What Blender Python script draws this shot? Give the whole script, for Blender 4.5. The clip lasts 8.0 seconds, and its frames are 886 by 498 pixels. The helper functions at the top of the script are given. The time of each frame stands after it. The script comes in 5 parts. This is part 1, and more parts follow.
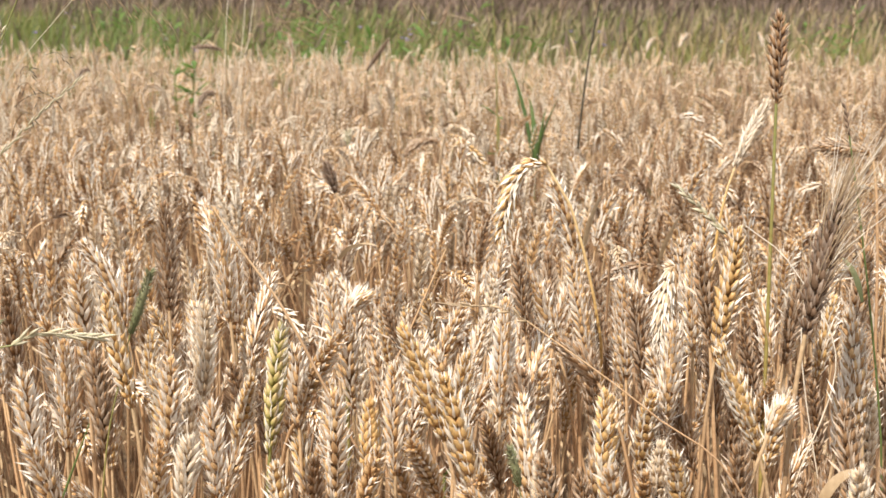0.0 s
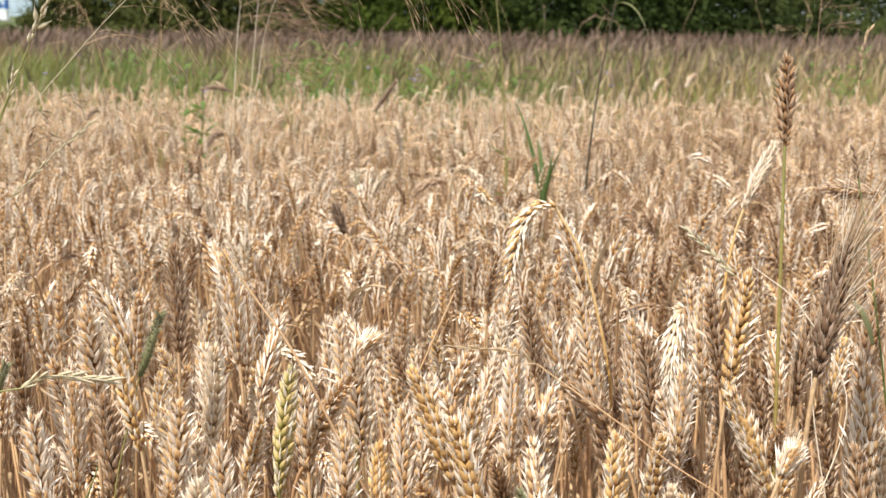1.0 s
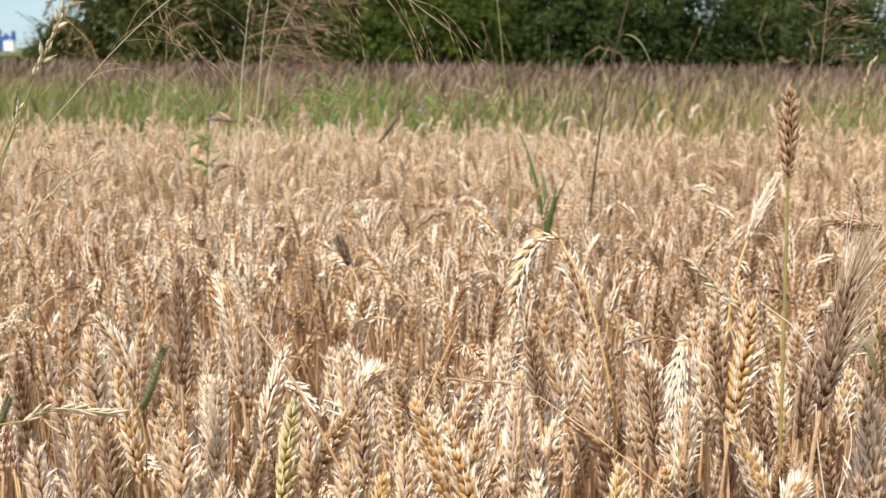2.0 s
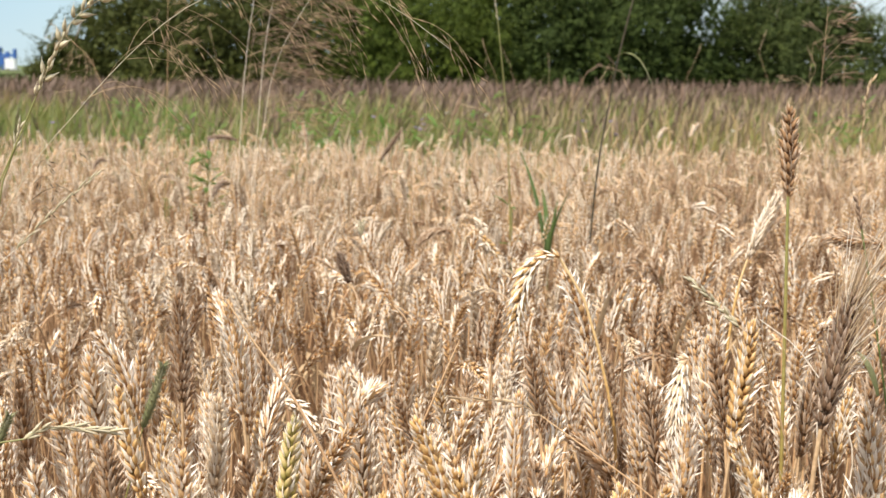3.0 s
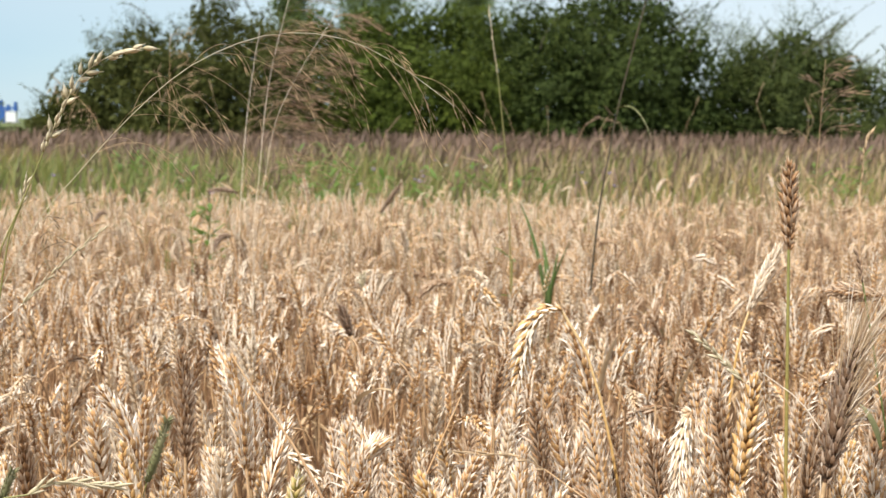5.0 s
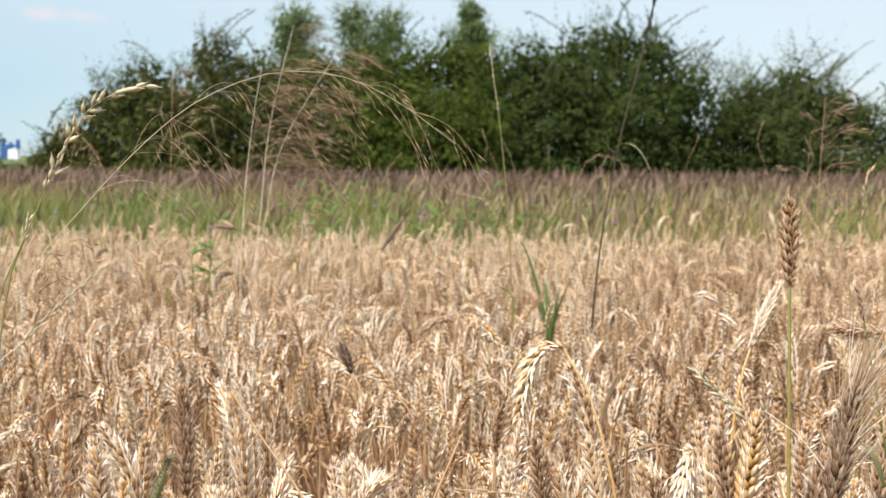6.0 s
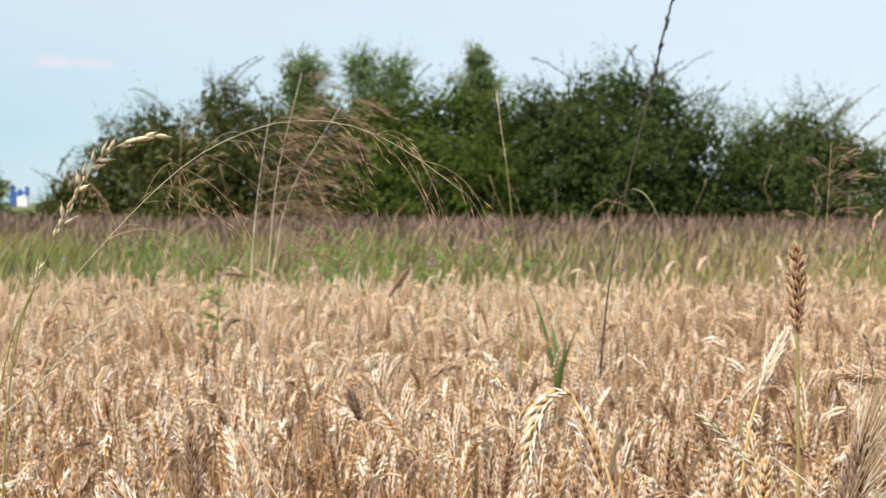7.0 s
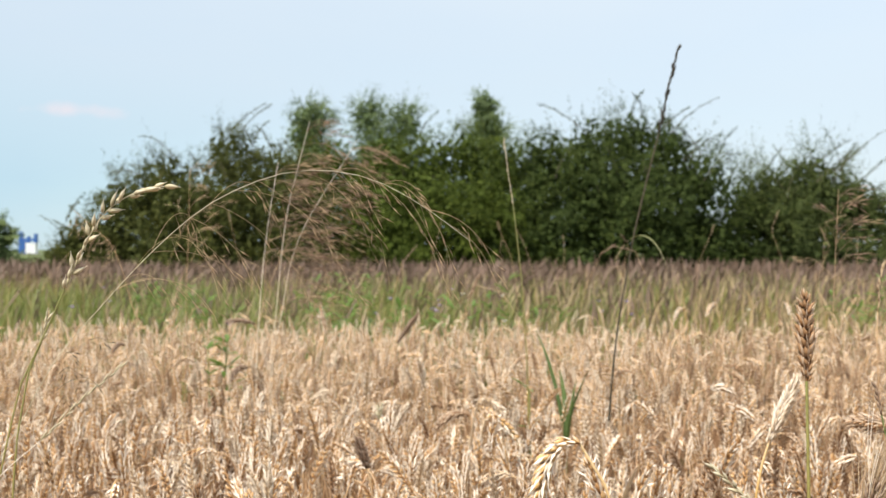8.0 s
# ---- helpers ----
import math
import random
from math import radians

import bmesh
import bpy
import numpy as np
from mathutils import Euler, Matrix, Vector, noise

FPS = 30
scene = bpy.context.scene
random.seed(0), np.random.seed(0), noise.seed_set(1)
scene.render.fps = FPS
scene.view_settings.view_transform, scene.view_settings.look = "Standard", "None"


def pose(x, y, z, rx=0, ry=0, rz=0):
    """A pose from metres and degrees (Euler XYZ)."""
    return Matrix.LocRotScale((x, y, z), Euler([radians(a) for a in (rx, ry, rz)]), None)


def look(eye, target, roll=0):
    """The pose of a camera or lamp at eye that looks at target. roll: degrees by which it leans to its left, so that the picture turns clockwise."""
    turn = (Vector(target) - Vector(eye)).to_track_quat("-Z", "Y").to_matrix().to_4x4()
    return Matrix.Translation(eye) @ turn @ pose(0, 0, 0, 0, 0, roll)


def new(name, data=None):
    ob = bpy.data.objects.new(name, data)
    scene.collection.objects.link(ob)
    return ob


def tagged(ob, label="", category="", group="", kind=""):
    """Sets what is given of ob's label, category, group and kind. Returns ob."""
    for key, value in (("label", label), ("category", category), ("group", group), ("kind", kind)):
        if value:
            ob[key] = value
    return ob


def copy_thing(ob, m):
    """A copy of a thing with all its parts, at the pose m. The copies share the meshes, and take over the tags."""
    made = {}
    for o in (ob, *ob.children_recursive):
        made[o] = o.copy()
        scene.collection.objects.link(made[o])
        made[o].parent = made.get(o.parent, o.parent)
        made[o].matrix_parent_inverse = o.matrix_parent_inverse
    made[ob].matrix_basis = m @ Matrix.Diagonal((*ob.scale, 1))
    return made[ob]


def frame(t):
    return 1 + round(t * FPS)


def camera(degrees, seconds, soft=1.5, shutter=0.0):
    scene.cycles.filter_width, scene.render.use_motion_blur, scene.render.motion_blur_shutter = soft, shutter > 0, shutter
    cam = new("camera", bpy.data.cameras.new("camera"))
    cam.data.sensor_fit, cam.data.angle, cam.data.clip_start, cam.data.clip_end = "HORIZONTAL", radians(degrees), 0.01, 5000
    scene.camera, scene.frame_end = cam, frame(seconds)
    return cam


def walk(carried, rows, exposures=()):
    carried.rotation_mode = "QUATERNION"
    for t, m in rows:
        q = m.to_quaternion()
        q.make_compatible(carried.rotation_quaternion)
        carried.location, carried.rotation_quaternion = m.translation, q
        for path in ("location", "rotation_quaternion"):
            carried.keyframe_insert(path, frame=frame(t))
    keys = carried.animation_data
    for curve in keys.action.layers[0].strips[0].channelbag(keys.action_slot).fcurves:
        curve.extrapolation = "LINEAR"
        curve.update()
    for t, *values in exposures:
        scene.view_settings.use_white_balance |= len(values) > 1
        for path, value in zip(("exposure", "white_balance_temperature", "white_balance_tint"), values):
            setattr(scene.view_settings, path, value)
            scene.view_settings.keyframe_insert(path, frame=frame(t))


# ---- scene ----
# The camera stands on a tripod at the edge of a ripe wheat field and tilts slowly up.
cam = camera(36.2, 8.0)
EYE = 1.18
ROWS = [
    (0.0, 0.0, 0.0, 0.0, -11.291, -0.536, -1.179),
    (0.5, -0.0011, 0.0001, 0.0011, -10.45, -0.471, -1.005),
    (1.0, -0.0015, -0.0005, 0.0023, -9.624, -0.476, -0.869),
    (1.5, -0.0006, -0.0008, 0.0036, -8.912, -0.43, -0.71),
    (1.7, -0.0005, -0.0009, 0.0038, -8.658, -0.43, -0.685),
    (2.8, -0.0005, -0.0012, 0.0042, -7.733, -0.48, -0.655),
    (3.0, -0.0006, -0.0014, 0.0043, -7.594, -0.48, -0.651),
    (3.5, -0.0013, -0.0026, 0.0046, -7.2, -0.455, -0.656),
    (4.0, -0.0029, -0.0048, 0.0052, -6.69, -0.42, -0.684),
    (4.5, -0.0036, -0.0064, 0.0069, -6.135, -0.36, -0.697),
    (4.7, -0.0036, -0.0067, 0.007, -5.86, -0.355, -0.695),
    (5.8, -0.0036, -0.0075, 0.0072, -4.186, -0.35, -0.67),
    (6.0, -0.0036, -0.008, 0.0073, -3.855, -0.34, -0.648),
    (6.5, -0.0036, -0.0102, 0.0078, -2.923, -0.25, -0.52),
    (7.0, -0.0034, -0.0115, 0.0089, -1.934, -0.14, -0.325),
    (7.5, -0.0034, -0.0123, 0.0104, -0.946, -0.07, -0.14),
    (8.0, -0.0036, -0.0131, 0.0115, 0.0, 0.0, 0.0),
]
walk(cam, [(t, pose(x, y, EYE + z, 90 + pitch, roll, yaw)) for t, x, y, z, pitch, roll, yaw in ROWS])
cam.data.dof.use_dof = True
cam.data.dof.focus_distance = 1.05
cam.data.dof.aperture_fstop = 20.0

# ---- daylight: a bright summer sky with thin cloud, the sun high behind the camera's left ----
SUN_EL, SUN_AZ = 56.0, 215.0
world = bpy.data.worlds.new("summer_sky")
scene.world = world
world.use_nodes = True
wn, wl = world.node_tree.nodes, world.node_tree.links
wn.clear()
sky = wn.new("ShaderNodeTexSky")
sky.sky_type, sky.sun_disc = "NISHITA", False
sky.sun_elevation, sky.sun_rotation = radians(SUN_EL), radians(SUN_AZ)
sky.air_density, sky.dust_density, sky.ozone_density = 1.0, 0.15, 1.6
bg = wn.new("ShaderNodeBackground")
bg.inputs["Strength"].default_value = 0.11
wo = wn.new("ShaderNodeOutputWorld")
# a veil of thin high cloud, whiter towards the right and overhead, with soft streaks
wc = wn.new("ShaderNodeTexCoord")
wm = wn.new("ShaderNodeMapping")
wm.inputs["Scale"].default_value = (1.0, 1.0, 3.2)
wl.new(wc.outputs["Generated"], wm.inputs["Vector"])
wt = wn.new("ShaderNodeTexNoise")
wt.inputs["Scale"].default_value, wt.inputs["Detail"].default_value = 2.6, 5.0
wl.new(wm.outputs[0], wt.inputs["Vector"])
wr = wn.new("ShaderNodeMapRange")
wr.inputs["From Min"].default_value, wr.inputs["From Max"].default_value = 0.3, 0.7
wr.inputs["To Min"].default_value, wr.inputs["To Max"].default_value = 0.72, 0.92
wl.new(wt.outputs["Fac"], wr.inputs["Value"])
# clear pale blue low down, whiter veil higher up and towards the right
wz = wn.new("ShaderNodeVectorMath")
wz.operation = "DOT_PRODUCT"
wz.inputs[1].default_value = (0.16, 0.0, 1.0)
wl.new(wc.outputs["Generated"], wz.inputs[0])
wv = wn.new("ShaderNodeValToRGB")
for e, (q, c) in zip((wv.color_ramp.elements[0], wv.color_ramp.elements[1], wv.color_ramp.elements.new(0.1)),
                     ((0.0, (0.35, 0.49, 0.58)), (0.26, (0.56, 0.585, 0.615)), (0.1, (0.475, 0.548, 0.61)))):
    e.position, e.color = q, (*c, 1)
wl.new(wz.outputs["Value"], wv.inputs[0])
wb = wn.new("ShaderNodeMix")
wb.data_type, wb.blend_type = "RGBA", "MULTIPLY"
wb.inputs[0].default_value = 1.0
wb.inputs[7].default_value = (9.4, 9.4, 9.4, 1)
wl.new(wv.outputs[0], wb.inputs[6])
wx = wn.new("ShaderNodeMix")
wx.data_type = "RGBA"
wl.new(wb.outputs[2], wx.inputs[7])
wl.new(wr.outputs[0], wx.inputs[0])
wl.new(sky.outputs["Color"], wx.inputs[6])
# a small broken streak of warm white cloud low on the left
ws = wn.new("ShaderNodeVectorMath")
ws.operation = "SUBTRACT"
ws.inputs[1].default_value = (-0.262, 0.96, 0.0985)
wl.new(wc.outputs["Generated"], ws.inputs[0])
wq = wn.new("ShaderNodeVectorMath")
wq.operation = "MULTIPLY"
wq.inputs[1].default_value = (20.0, 1.0, 125.0)
wl.new(ws.outputs[0], wq.inputs[0])
wlen = wn.new("ShaderNodeVectorMath")
wlen.operation = "LENGTH"
wl.new(wq.outputs[0], wlen.inputs[0])
wn2 = wn.new("ShaderNodeTexNoise")
wn2.inputs["Scale"].default_value, wn2.inputs["Detail"].default_value = 30.0, 4.0
wl.new(wc.outputs["Generated"], wn2.inputs["Vector"])
wsum = wn.new("ShaderNodeMath")
wsum.operation = "MULTIPLY_ADD"
wsum.inputs[1].default_value = 2.4
wl.new(wn2.outputs["Fac"], wsum.inputs[0])
wl.new(wlen.outputs["Value"], wsum.inputs[2])
wmask = wn.new("ShaderNodeMapRange")
wmask.inputs["From Min"].default_value, wmask.inputs["From Max"].default_value = 1.1, 2.0
wmask.inputs["To Min"].default_value, wmask.inputs["To Max"].default_value = 0.6, 0.0
wl.new(wsum.outputs[0], wmask.inputs["Value"])
wcl = wn.new("ShaderNodeMix")
wcl.data_type = "RGBA"
wcl.inputs[7].default_value = (6.2, 5.3, 5.5, 1)
wl.new(wmask.outputs[0], wcl.inputs[0])
wl.new(wx.outputs[2], wcl.inputs[6])
wl.new(wcl.outputs[2], bg.inputs["Color"])
wl.new(bg.outputs["Background"], wo.inputs["Surface"])

az, el = radians(SUN_AZ), radians(SUN_EL)
SUN_FROM = Vector((math.sin(az) * math.cos(el), math.cos(az) * math.cos(el), math.sin(el)))
sun = new("sun", bpy.data.lights.new("sun", "SUN"))
sun.data.energy, sun.data.angle, sun.data.color = 4.65, radians(0.6), (1.0, 0.937, 0.848)
sun.matrix_world = look(SUN_FROM * 60, (0, 0, 0))
scene.view_settings.exposure = 0.52


# ---- materials ----
def shader(name, rough=0.6, spec=0.35, translucent=0.0):
    """A node material; returns it, its nodes, its links and the inputs to colour and bump."""
    m = bpy.data.materials.new(name)
    m.use_nodes = True
    n, l = m.node_tree.nodes, m.node_tree.links
    b = n["Principled BSDF"]
    b.inputs["Roughness"].default_value = rough
    b.inputs["Specular IOR Level"].default_value = spec
    colour = n.new("ShaderNodeMix")
    colour.data_type = "RGBA"
    colour.blend_type = "MULTIPLY"
    colour.inputs[0].default_value = 1.0
    colour.inputs[7].default_value = (1, 1, 1, 1)
    l.new(colour.outputs[2], b.inputs["Base Color"])
    if translucent:
        tr = n.new("ShaderNodeBsdfTranslucent")
        l.new(colour.outputs[2], tr.inputs["Color"])
        mix = n.new("ShaderNodeMixShader")
        mix.inputs[0].default_value = translucent
        l.new(b.outputs[0], mix.inputs[1])
        l.new(tr.outputs[0], mix.inputs[2])
        l.new(mix.outputs[0], n["Material Output"].inputs["Surface"])
    return m, n, l, colour, b


def ramp(n, stops):
    r = n.new("ShaderNodeValToRGB")
    while len(r.color_ramp.elements) < len(stops):
        r.color_ramp.elements.new(0.5)
    for e, (p, c) in zip(r.color_ramp.elements, stops):
        e.position, e.color = p, (*c, 1)
    return r


def noise_tex(n, l, scale, detail=3.0, stretch=None, coord="Object"):
    t = n.new("ShaderNodeTexNoise")
    t.inputs["Scale"].default_value, t.inputs["Detail"].default_value = scale, detail
    tc = n.new("ShaderNodeTexCoord")
    if stretch:
        mp = n.new("ShaderNodeMapping")
        mp.inputs["Scale"].default_value = stretch
        l.new(tc.outputs[coord], mp.inputs["Vector"])
        l.new(mp.outputs[0], t.inputs["Vector"])
    else:
        l.new(tc.outputs[coord], t.inputs["Vector"])
    return t


def bump(n, l, b, source, strength, distance):
    bm_ = n.new("ShaderNodeBump")
    bm_.inputs["Strength"].default_value, bm_.inputs["Distance"].default_value = strength, distance
    l.new(source, bm_.inputs["Height"])
    l.new(bm_.outputs[0], b.inputs["Normal"])


def along_mat(name, stops, tints, rough=0.6, spec=0.3, translucent=0.0, grain=900.0, by="island", relief=0.0006, papery=False):
    """A plant's skin: its colour runs along the piece (UV's v), each piece or plant has a tint of its own."""
    m, n, l, colour, b = shader(name, rough, spec, translucent)
    uv = n.new("ShaderNodeUVMap")
    sep = n.new("ShaderNodeSeparateXYZ")
    l.new(uv.outputs[0], sep.inputs[0])
    r = ramp(n, stops)
    l.new(sep.outputs[1], r.inputs[0])
    l.new(r.outputs[0], colour.inputs[6])
    rnd = n.new("ShaderNodeNewGeometry")
    add = n.new("ShaderNodeMath")
    add.operation = "FRACT"
    mul = n.new("ShaderNodeMath")
    mul.operation = "MULTIPLY_ADD"
    mul.inputs[1].default_value = 0.45 if by == "island" else 0.0
    l.new(rnd.outputs["Random Per Island"], mul.inputs[0])
    l.new(sep.outputs[0], mul.inputs[2])
    l.new(mul.outputs[0], add.inputs[0])
    t = ramp(n, tints)
    l.new(add.outputs[0], t.inputs[0])
    g = noise_tex(n, l, grain, 4.0)
    gr = ramp(n, [(0.3, (0.74, 0.69, 0.63)), (0.7, (1.02, 1.01, 1.0))])
    l.new(g.outputs["Fac"], gr.inputs[0])
    tm = n.new("ShaderNodeMix")
    tm.data_type, tm.blend_type = "RGBA", "MULTIPLY"
    tm.inputs[0].default_value = 1.0
    if papery:
        # the husks, past 0.66, keep nearer to their own pale colour
        pr = n.new("ShaderNodeMapRange")
        pr.inputs["From Min"].default_value, pr.inputs["From Max"].default_value = 0.6, 0.68
        pr.inputs["To Min"].default_value, pr.inputs["To Max"].default_value = 1.0, 0.4
        l.new(sep.outputs[1], pr.inputs["Value"])
        l.new(pr.outputs[0], colour.inputs[0])
    l.new(t.outputs[0], tm.inputs[6])
    l.new(gr.outputs[0], tm.inputs[7])
    l.new(tm.outputs[2], colour.inputs[7])
    if relief:
        bump(n, l, b, g.outputs["Fac"], 0.5, relief)
    return m


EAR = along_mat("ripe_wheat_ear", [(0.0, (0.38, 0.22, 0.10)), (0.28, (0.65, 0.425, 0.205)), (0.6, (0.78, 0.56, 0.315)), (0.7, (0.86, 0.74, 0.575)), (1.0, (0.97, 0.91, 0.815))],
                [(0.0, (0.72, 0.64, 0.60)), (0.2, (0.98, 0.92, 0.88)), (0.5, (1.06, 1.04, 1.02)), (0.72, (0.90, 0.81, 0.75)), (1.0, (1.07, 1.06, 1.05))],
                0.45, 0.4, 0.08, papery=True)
EAR_GREENISH = along_mat("half_ripe_wheat_ear", [(0.0, (0.26, 0.25, 0.06)), (0.25, (0.46, 0.40, 0.14)), (0.5, (0.66, 0.50, 0.26)), (0.7, (0.82, 0.71, 0.52)), (1.0, (0.95, 0.90, 0.80))],
                         [(0.0, (0.80, 0.86, 0.76)), (1.0, (1.03, 1.0, 0.97))], 0.42, 0.4, 0.08, papery=True)
EAR_PALE = along_mat("bleached_wheat_ear", [(0.0, (0.52, 0.37, 0.22)), (0.45, (0.77, 0.62, 0.44)), (0.7, (0.88, 0.765, 0.60)), (1.0, (0.97, 0.90, 0.785))],
                     [(0.0, (0.86, 0.82, 0.78)), (1.0, (1.03, 1.02, 1.01))], 0.5, 0.4, 0.08, papery=True)
EAR_GOLD = along_mat("golden_wheat_kernels", [(0.0, (0.44, 0.25, 0.10)), (0.3, (0.66, 0.42, 0.17)), (0.6, (0.78, 0.55, 0.27)), (0.7, (0.86, 0.73, 0.54)), (1.0, (0.97, 0.91, 0.81))],
                     [(0.0, (0.82, 0.77, 0.72)), (0.5, (1.0, 0.98, 0.96)), (1.0, (1.04, 1.03, 1.0))], 0.36, 0.5, 0.08, papery=True)
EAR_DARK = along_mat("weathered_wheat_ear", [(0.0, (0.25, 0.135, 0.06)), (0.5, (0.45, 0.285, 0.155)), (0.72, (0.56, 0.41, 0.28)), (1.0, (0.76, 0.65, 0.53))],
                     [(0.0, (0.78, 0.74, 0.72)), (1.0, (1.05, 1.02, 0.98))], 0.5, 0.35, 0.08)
EAR_BLACKENED = along_mat("blackened_wheat_ear", [(0.0, (0.13, 0.075, 0.04)), (0.5, (0.26, 0.17, 0.105)), (0.72, (0.36, 0.265, 0.19)), (1.0, (0.56, 0.46, 0.37))],
                          [(0.0, (0.8, 0.76, 0.76)), (1.0, (1.05, 1.02, 1.0))], 0.5, 0.35, 0.08)
# the dark lower straw has the shade between the stalks painted in
STRAW = along_mat("ripe_straw_shaded_foot", [(0.0, (0.25, 0.165, 0.105)), (0.45, (0.39, 0.255, 0.16)), (0.8, (0.55, 0.38, 0.235)), (1.0, (0.68, 0.51, 0.325))],
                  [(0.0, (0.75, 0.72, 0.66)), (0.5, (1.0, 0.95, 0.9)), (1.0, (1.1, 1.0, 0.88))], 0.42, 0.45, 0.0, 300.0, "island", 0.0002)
STRAW_GOLD = along_mat("golden_orange_straw", [(0.0, (0.34, 0.19, 0.06)), (0.6, (0.56, 0.33, 0.10)), (0.85, (0.66, 0.44, 0.17)), (1.0, (0.74, 0.58, 0.34))],
                       [(0.0, (0.9, 0.88, 0.85)), (1.0, (1.05, 1.0, 0.95))], 0.38, 0.45, 0.0, 300.0, "island", 0.0002)
STRAW_GREEN = along_mat("greenish_straw", [(0.0, (0.40, 0.27, 0.11)), (0.55, (0.36, 0.28, 0.09)), (1.0, (0.25, 0.26, 0.09))],
                        [(0.0, (0.9, 0.9, 0.9)), (1.0, (1.05, 1.05, 1.0))], 0.4, 0.45, 0.0, 300.0, "island", 0.0002)
DRY_LEAF = along_mat("dry_wheat_leaf", [(0.0, (0.58, 0.44, 0.27)), (0.6, (0.64, 0.50, 0.33)), (1.0, (0.76, 0.64, 0.47))],
                     [(0.0, (0.6, 0.55, 0.5)), (0.5, (1.0, 0.95, 0.9)), (1.0, (1.15, 1.12, 1.08))], 0.6, 0.3, 0.3, 200.0, "island", 0.0004)
GREEN_LEAF = along_mat("green_blade", [(0.0, (0.08, 0.12, 0.035)), (0.6, (0.12, 0.185, 0.055)), (1.0, (0.20, 0.25, 0.09))],
                       [(0.0, (0.8, 0.85, 0.8)), (1.0, (1.1, 1.1, 1.0))], 0.4, 0.45, 0.25, 120.0, "island", 0.0003)
SEED = along_mat("dry_grass_seed_head", [(0.0, (0.42, 0.32, 0.20)), (0.5, (0.56, 0.44, 0.29)), (1.0, (0.74, 0.62, 0.45))],
                 [(0.0, (0.72, 0.66, 0.62)), (0.5, (1.0, 0.95, 0.9)), (1.0, (1.15, 1.1, 1.02))], 0.55, 0.35, 0.2)
SEED_BROWN = along_mat("brown_reed_panicle", [(0.0, (0.24, 0.165, 0.12)), (0.5, (0.34, 0.25, 0.18)), (1.0, (0.56, 0.45, 0.33))],
                       [(0.0, (0.7, 0.66, 0.66)), (0.5, (1.0, 0.95, 0.92)), (1.0, (1.2, 1.12, 1.05))], 0.55, 0.35, 0.2)
SEED_PALE = along_mat("pale_grass_seed_head", [(0.0, (0.48, 0.44, 0.28)), (0.5, (0.68, 0.62, 0.46)), (1.0, (0.86, 0.82, 0.70))],
                      [(0.0, (0.85, 0.85, 0.8)), (1.0, (1.08, 1.06, 1.0))], 0.55, 0.35, 0.2)
SEED_DARK = along_mat("dark_grass_spike", [(0.0, (0.03, 0.03, 0.018)), (0.6, (0.05, 0.045, 0.028)), (1.0, (0.09, 0.075, 0.05))],
                      [(0.0, (0.85, 0.85, 0.8)), (1.0, (1.1, 1.06, 1.0))], 0.55, 0.35, 0.1)
BLADE_PALE = along_mat("pale_green_blade", [(0.0, (0.22, 0.26, 0.10)), (0.6, (0.38, 0.41, 0.20)), (1.0, (0.55, 0.53, 0.34))],
                       [(0.0, (0.9, 0.9, 0.85)), (1.0, (1.05, 1.05, 1.0))], 0.45, 0.4, 0.2, 120.0, "island", 0.0003)
SEED_GREEN = along_mat("green_foxtail", [(0.0, (0.12, 0.14, 0.06)), (0.6, (0.25, 0.26, 0.14)), (1.0, (0.46, 0.45, 0.31))],
                       [(0.0, (0.85, 0.85, 0.8)), (1.0, (1.1, 1.06, 1.0))], 0.55, 0.35, 0.1)
MEADOW = along_mat("meadow_grass", [(0.0, (0.065, 0.09, 0.025)), (0.6, (0.15, 0.195, 0.055)), (1.0, (0.28, 0.28, 0.115))],
                   [(0.0, (0.55, 0.8, 0.45)), (0.3, (0.9, 1.0, 0.8)), (0.6, (1.2, 1.05, 0.9)), (0.85, (1.7, 1.2, 1.1)), (1.0, (2.1, 1.5, 1.4))], 0.5, 0.35, 0.3, 30.0, "island", 0.0)
MEADOW_DRY = along_mat("dry_tan_meadow_grass", [(0.0, (0.16, 0.13, 0.06)), (0.5, (0.30, 0.235, 0.125)), (1.0, (0.40, 0.31, 0.19))],
                       [(0.0, (0.7, 0.72, 0.66)), (0.5, (1.0, 1.0, 1.0)), (1.0, (1.25, 1.12, 1.0))], 0.55, 0.35, 0.25, 30.0, "island", 0.0)
WEED_LEAF = along_mat("fresh_weed_leaf", [(0.0, (0.12, 0.20, 0.045)), (0.6, (0.18, 0.29, 0.07)), (1.0, (0.26, 0.36, 0.12))],
                      [(0.0, (0.8, 0.85, 0.8)), (1.0, (1.1, 1.1, 1.0))], 0.45, 0.4, 0.5, 120.0, "island", 0.0003)
MEADOW_TOP = along_mat("brown_purple_grass_tops", [(0.0, (0.09, 0.078, 0.04)), (0.5, (0.148, 0.108, 0.075)), (1.0, (0.195, 0.132, 0.106))],
                       [(0.0, (0.75, 0.75, 0.75)), (0.5, (1.0, 1.0, 1.0)), (1.0, (1.35, 1.25, 1.15))], 0.6, 0.3, 0.25, 30.0, "island", 0.0)


def foliage(name, dark, light):
    # the wide tints also colour in sunlit clumps and shaded gaps
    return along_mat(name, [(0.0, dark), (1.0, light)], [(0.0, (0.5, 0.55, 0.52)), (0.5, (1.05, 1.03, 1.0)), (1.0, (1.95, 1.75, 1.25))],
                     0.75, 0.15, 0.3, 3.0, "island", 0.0)


